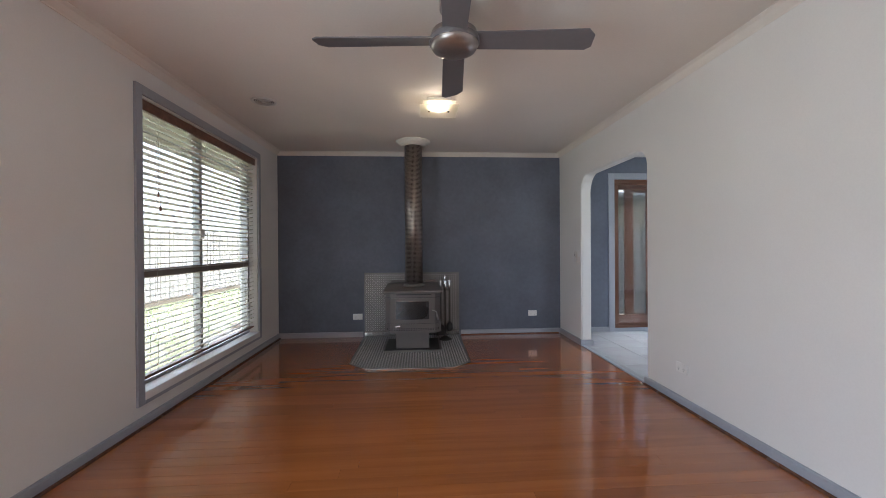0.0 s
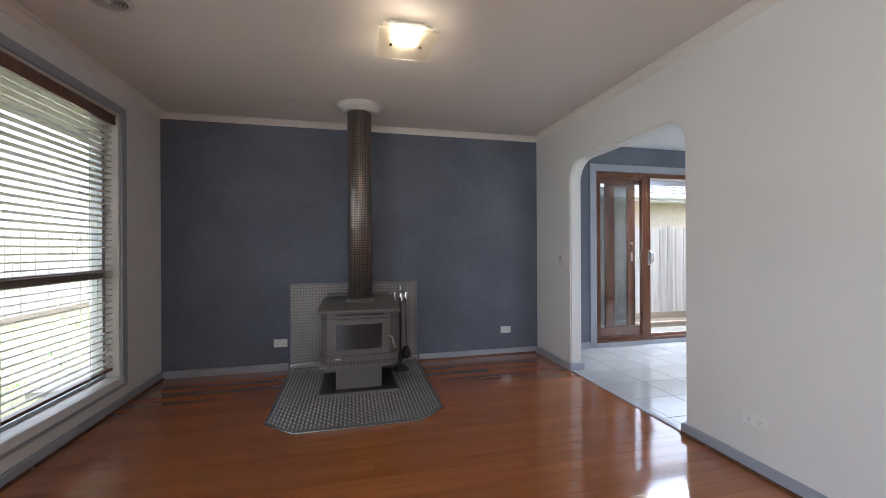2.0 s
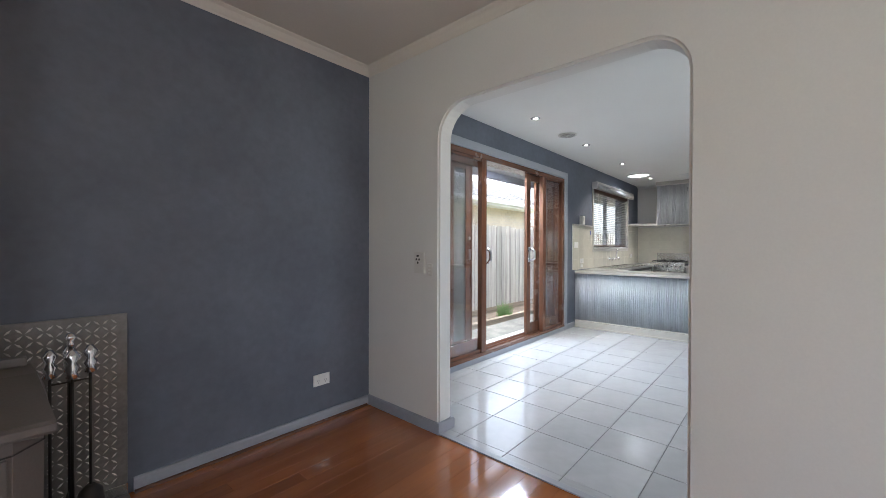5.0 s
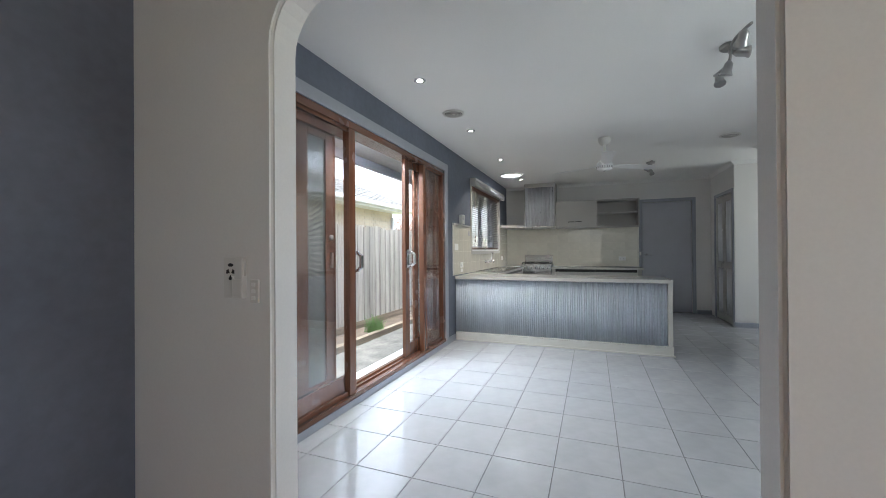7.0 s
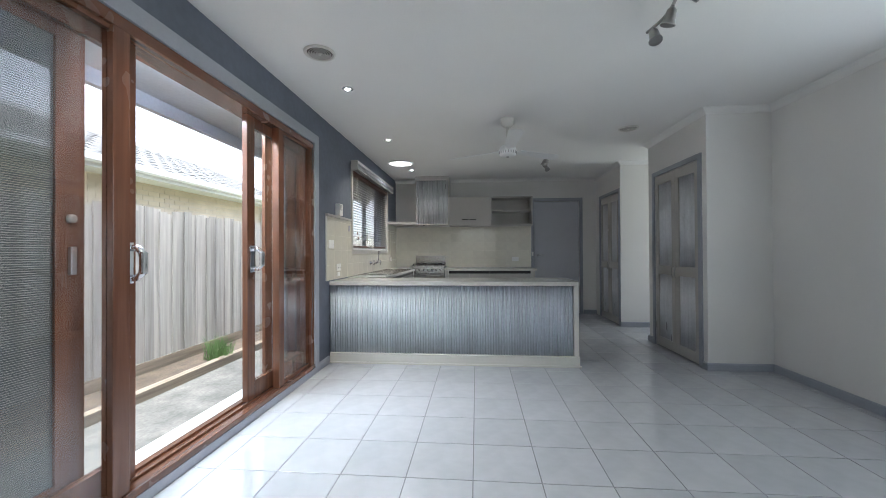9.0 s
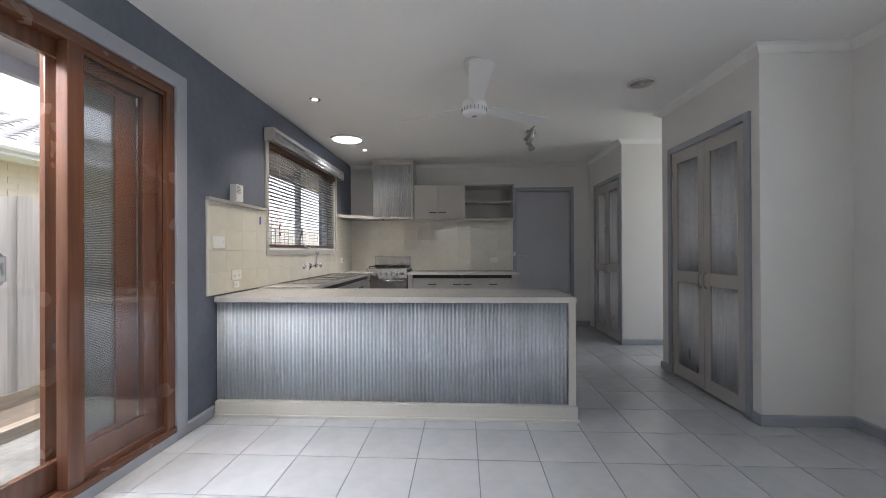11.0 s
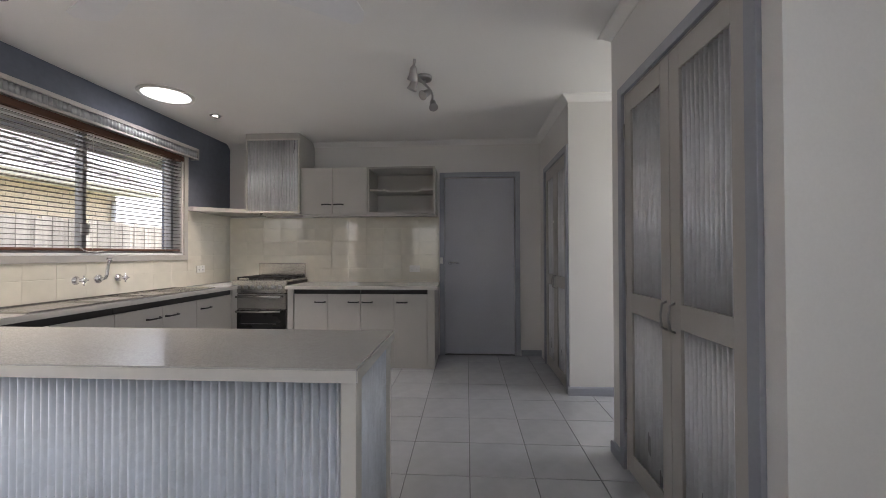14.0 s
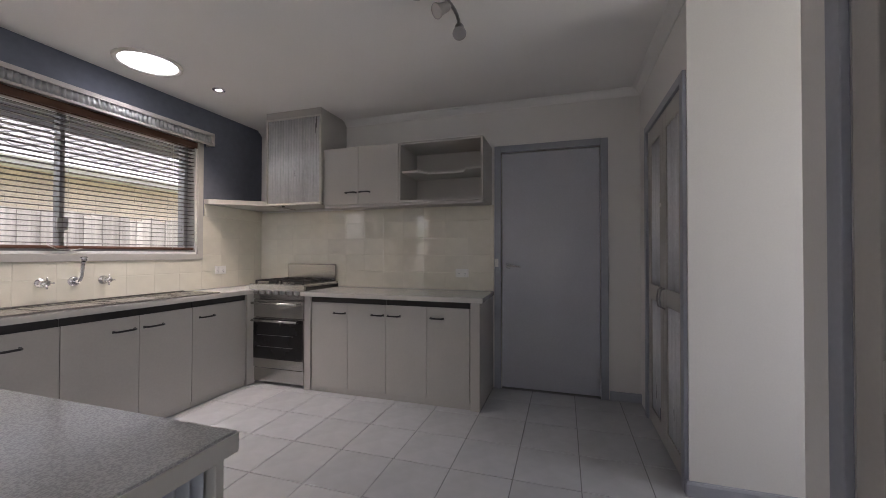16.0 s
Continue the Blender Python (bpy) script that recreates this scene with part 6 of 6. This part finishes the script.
def grass_tuft(x, y, z, n, h, seed):
    r = random.Random(seed)
    bm = bmesh.new()
    for _ in range(n):
        a, d = r.uniform(0, 6.283), r.uniform(0, 0.15)
        bx, by = x + d * math.cos(a), y + d * math.sin(a)
        la, ll, hh = r.uniform(0, 6.283), r.uniform(0.03, 0.14), h * r.uniform(0.6, 1.1)
        w = 0.004
        p = [(bx - w, by, z), (bx + w, by, z), (bx + ll * 0.4 * math.cos(la) + w * 0.7, by + ll * 0.4 * math.sin(la), z + hh * 0.6), (bx + ll * 0.4 * math.cos(la) - w * 0.7, by + ll * 0.4 * math.sin(la), z + hh * 0.6), (bx + ll * math.cos(la), by + ll * math.sin(la), z + hh * 0.95)]
        v = [bm.verts.new(q) for q in p]
        bm.faces.new(v[:4])
        bm.faces.new((v[3], v[2], v[4]))
    return bm


solid("grass_tuft", grass_tuft(5.93, 6.26, -0.06, 190, 0.27, 1), M_GRASS, "tuft of bright green grass growing at the path edge", "grass tuft")
r = random.Random(9)
bm = bmesh.new()
for _ in range(5000):
    x, y = r.uniform(-6.1, -2.05), r.uniform(0.5, 13.0)
    h, w, a = r.uniform(0.03, 0.07), 0.006, r.uniform(0, 6.283)
    v = [bm.verts.new(q) for q in ((x - w, y, -0.162), (x + w, y, -0.162), (x + 0.03 * math.cos(a), y + 0.03 * math.sin(a), -0.16 + h))]
    bm.faces.new(v)
structure("lawn_grass", bm, M_GRASS, "short patchy lawn grass", "grass")["kind"] = "stuff"


def neighbour():
    h = thing("neighbour_house", 5.5, 9.4, -0.16, "pale brick neighbouring house with a tiled roof", "house")
    x0, x1, yw, ye, ze = 0.0, 12.3, 9.25, 8.72, 2.36
    wall = part("wall", B(x0, x1 - 0.35, yw, yw + 5.0, -0.16, 2.44), M_MORTAR, h, "pale cream brick wall")
    verts, faces = [], []
    for k in range(12):
        z = 1.36 + k * 0.086
        i = 0
        x = x0 + (0.12 if k % 2 else 0.0)
        while x < x1 - 0.6:
            o = len(verts)
            a, b = x, min(x + 0.23, x1 - 0.36)
            verts += [(a, yw - 0.006, z), (b, yw - 0.006, z), (b, yw - 0.006, z + 0.076), (a, yw - 0.006, z + 0.076), (a, yw, z), (b, yw, z), (b, yw, z + 0.076), (a, yw, z + 0.076)]
            faces += [(o, o + 1, o + 2, o + 3), (o, o + 4, o + 5, o + 1), (o + 3, o + 2, o + 6, o + 7), (o, o + 3, o + 7, o + 4), (o + 1, o + 5, o + 6, o + 2)]
            x += 0.24
    bm = bmesh.new()
    me = bpy.data.meshes.new("tmp")
    me.from_pydata(verts, [], faces)
    bm.from_mesh(me)
    bpy.data.meshes.remove(me)
    tagged(part("brickwork", bm, M_BRICK, wall), kind="stuff")
    part("soffit", B(x0, x1, ye, yw, ze - 0.02, ze), M_FASCIA, h)
    part("fascia", B(x0, x1 + 0.02, ye - 0.02, ye, ze - 0.05, ze + 0.11), M_FASCIA, h)
    part("gutter", PR([(ye - 0.13, ze + 0.12), (ye - 0.13, ze + 0.03), (ye - 0.10, ze), (ye - 0.02, ze), (ye - 0.02, ze + 0.12), (ye - 0.03, ze + 0.12), (ye - 0.03, ze + 0.012), (ye - 0.10, ze + 0.012), (ye - 0.12, ze + 0.03), (ye - 0.12, ze + 0.12)], x0, x1 + 0.05, 0), M_FASCIA, h, "pale grey gutter")
    part("downpipe", TB([(x1 - 0.45, yw - 0.06, 2.2), (x1 - 0.45, yw - 0.06, 0.0)], 0.04, 10), M_FASCIA, h)
    pitch = radians(23)
    roof = part("roof", PR([(ye - 0.02, ze + 0.10), (ye + 4.0, ze + 0.10 + 4.0 * math.tan(pitch)), (ye + 8.0, ze + 0.10), (ye + 8.0, ze + 0.02), (ye, ze + 0.02)], x0, x1, 0), M_ROOF, h, "weathered grey concrete tile roof")
    bm = bmesh.new()
    prev = None
    for k in range(9):
        x = -0.15 + 0.3 * k / 8
        z = 0.022 * math.cos(2 * math.pi * k / 8 * 1.0)
        cur = [bm.verts.new((x, y, z + dz)) for y, dz in ((0, 0.03), (0.36, 0.012), (0, 0.012))]
        if prev:
            bm.faces.new((prev[0], cur[0], cur[1], prev[1])).smooth = True
            bm.faces.new((prev[2], cur[2], cur[0], prev[0]))
        prev = cur
    me = mesh_from("roof_tile", bm, M_ROOF)
    rr = random.Random(2)
    inv = INV[h]
    for row in range(9):
        d = row * 0.32
        for k in range(33):
            x = x1 - 0.15 - k * 0.3
            if x < x0:
                break
            o = piece("roof_tile", me, roof, (0, 0, 0))
            o.matrix_local = inv @ Matrix.Translation((x, ye - 0.05 + d * math.cos(pitch), ze + 0.105 + d * math.sin(pitch) + rr.uniform(-0.003, 0.003))) @ Matrix.Rotation(pitch, 4, "X")
    return h


neighbour()


def tree(name, x, y, z, h, spread, leaf, n, label, seed, size=0.05):
    t = thing(name, x, y, z, label, "tree", local=True)
    r = random.Random(seed)
    top = h * 0.45
    part("trunk", TB([(0, 0, -0.1), (0.03, 0.02, top * 0.5), (-0.02, 0.03, top)], [0.07 * h / 3, 0.055 * h / 3, 0.04 * h / 3], 8), M_BARK, t)
    limbs, ends = bmesh.new(), []
    for k in range(9):
        a, e = r.uniform(0, 6.283), r.uniform(0.5, 1.2)
        q = Vector((-0.02, 0.03, top * r.uniform(0.7, 1.0)))
        pts = [q]
        for s in range(3):
            q = q + Vector((math.cos(a) * math.cos(e), math.sin(a) * math.cos(e), math.sin(e))) * spread * 0.42
            a, e = a + r.uniform(-0.5, 0.5), e + r.uniform(-0.4, 0.3)
            pts.append(q.copy())
        tube(limbs, pts, [0.03 * h / 3, 0.02 * h / 3, 0.012 * h / 3, 0.005], 6)
        ends += pts[1:]
    part("limbs", limbs, M_BARK, t)
    crown = bmesh.new()
    for _ in range(n):
        c = r.choice(ends) + Vector((r.gauss(0, 1), r.gauss(0, 1), r.gauss(0, 0.8))) * spread * 0.2
        u = Vector((r.gauss(0, 1), r.gauss(0, 1), r.gauss(0, 0.6))).normalized() * size
        w = u.orthogonal().normalized() * size * 0.45
        crown.faces.new([crown.verts.new(c + q) for q in (-u, w, u, -w)])
    part("crown", crown, leaf, t, "sparse leafy crown")


tree("russet_tree", 9.85, 7.3, -0.15, 1.9, 0.42, M_LEAFR, 320, "small sparse russet-leaved tree behind the fence", 1, 0.04)
tree("garden_tree", -13.5, 11.5, -0.15, 2.8, 1.5, M_LEAF, 2600, "leafy garden tree beyond the fence", 2, 0.07)
tree("garden_tree", -15.5, 16.0, -0.15, 3.2, 1.7, M_LEAF, 2600, "leafy garden tree far beyond the fence", 3, 0.07)
tree("garden_tree", -12.5, 6.5, -0.15, 2.5, 1.1, M_LEAF, 1800, "low leafy garden tree beyond the fence", 4, 0.07)
tree("bare_tree", 11.6, 17.0, -0.15, 7.6, 2.4, M_LEAFR, 260, "tall nearly bare tree behind the neighbouring house", 8, 0.05)
tree("street_tree", 19.5, 12.5, -0.15, 4.2, 1.4, M_LEAFR, 900, "sparse russet tree behind the neighbouring house", 5, 0.07)

# ---- floor boards and tiles ----
def plank_mesh(name, mat, gap_x, gap_y, height, bev):
    bm = bmesh.new()
    box(bm, -0.5, 0.5, -0.5, 0.5, -height, 0)
    return mesh_from(name, bm, mat)


rng = random.Random(4)
me_plank = plank_mesh("plank", M_FLOOR, 0, 0, 0.006, 0)
W = 0.088
y = LS
row = 0
while y < LN - 0.005:
    w = min(W, LN - y)
    cuts = sorted(rng.uniform(LW + 0.5, LE - 0.5) for _ in range(rng.choice((1, 1, 2))))
    cuts = [LW] + [c for i, c in enumerate(cuts) if i == 0 or c - cuts[i - 1] > 0.6] + [LE + 0.004]
    for a, b in zip(cuts, cuts[1:]):
        piece("plank", me_plank, floor, ((a + b) / 2, y + w / 2, 0.0), (b - a - 0.0008, w - 0.0010, 1))
    y += w
    row += 1

TX, TY, TX0, TY0 = 0.348, 0.3285, 3.437, 3.112
bm = bmesh.new()
hx, hy = TX / 2 - 0.0022, TY / 2 - 0.0022
vs = [bm.verts.new(p) for p in [(-hx, -hy, -0.005), (hx, -hy, -0.005), (hx, hy, -0.005), (-hx, hy, -0.005), (-hx, -hy, -0.001), (hx, -hy, -0.001), (hx, hy, -0.001), (-hx, hy, -0.001),
                                (-hx + 0.002, -hy + 0.002, 0), (hx - 0.002, -hy + 0.002, 0), (hx - 0.002, hy - 0.002, 0), (-hx + 0.002, hy - 0.002, 0)]]
for a in range(4):
    b = (a + 1) % 4
    bm.faces.new((vs[a], vs[b], vs[4 + b], vs[4 + a]))
    bm.faces.new((vs[4 + a], vs[4 + b], vs[8 + b], vs[8 + a]))
bm.faces.new(vs[8:12])
me_tile = mesh_from("tile", bm, M_TILE)
i0 = math.floor((LE - TX0) / TX)
for i in range(i0, 17):
    for k in range(math.floor((HALL_S - TY0) / TY), 6):
        x0, x1 = max(TX0 + i * TX, LE + 0.03), min(TX0 + (i + 1) * TX, DE)
        y0, y1 = max(TY0 + k * TY, HALL_S), min(TY0 + (k + 1) * TY, LN - 0.018)
        if x1 - x0 < 0.01 or y1 - y0 < 0.01 or (y1 < DS + 0.02 and not (PB_E - 0.2 < x1 and x0 < FB_W + 0.2)):
            continue
        if x0 > 6.3 and y0 > 4.6 or x0 > 8.5 and y0 > 3.9:
            continue
        piece("tile", me_tile, floor_tiled, ((x0 + x1) / 2, (y0 + y1) / 2, 0.0), ((x1 - x0) / TX, (y1 - y0) / TY, 1))
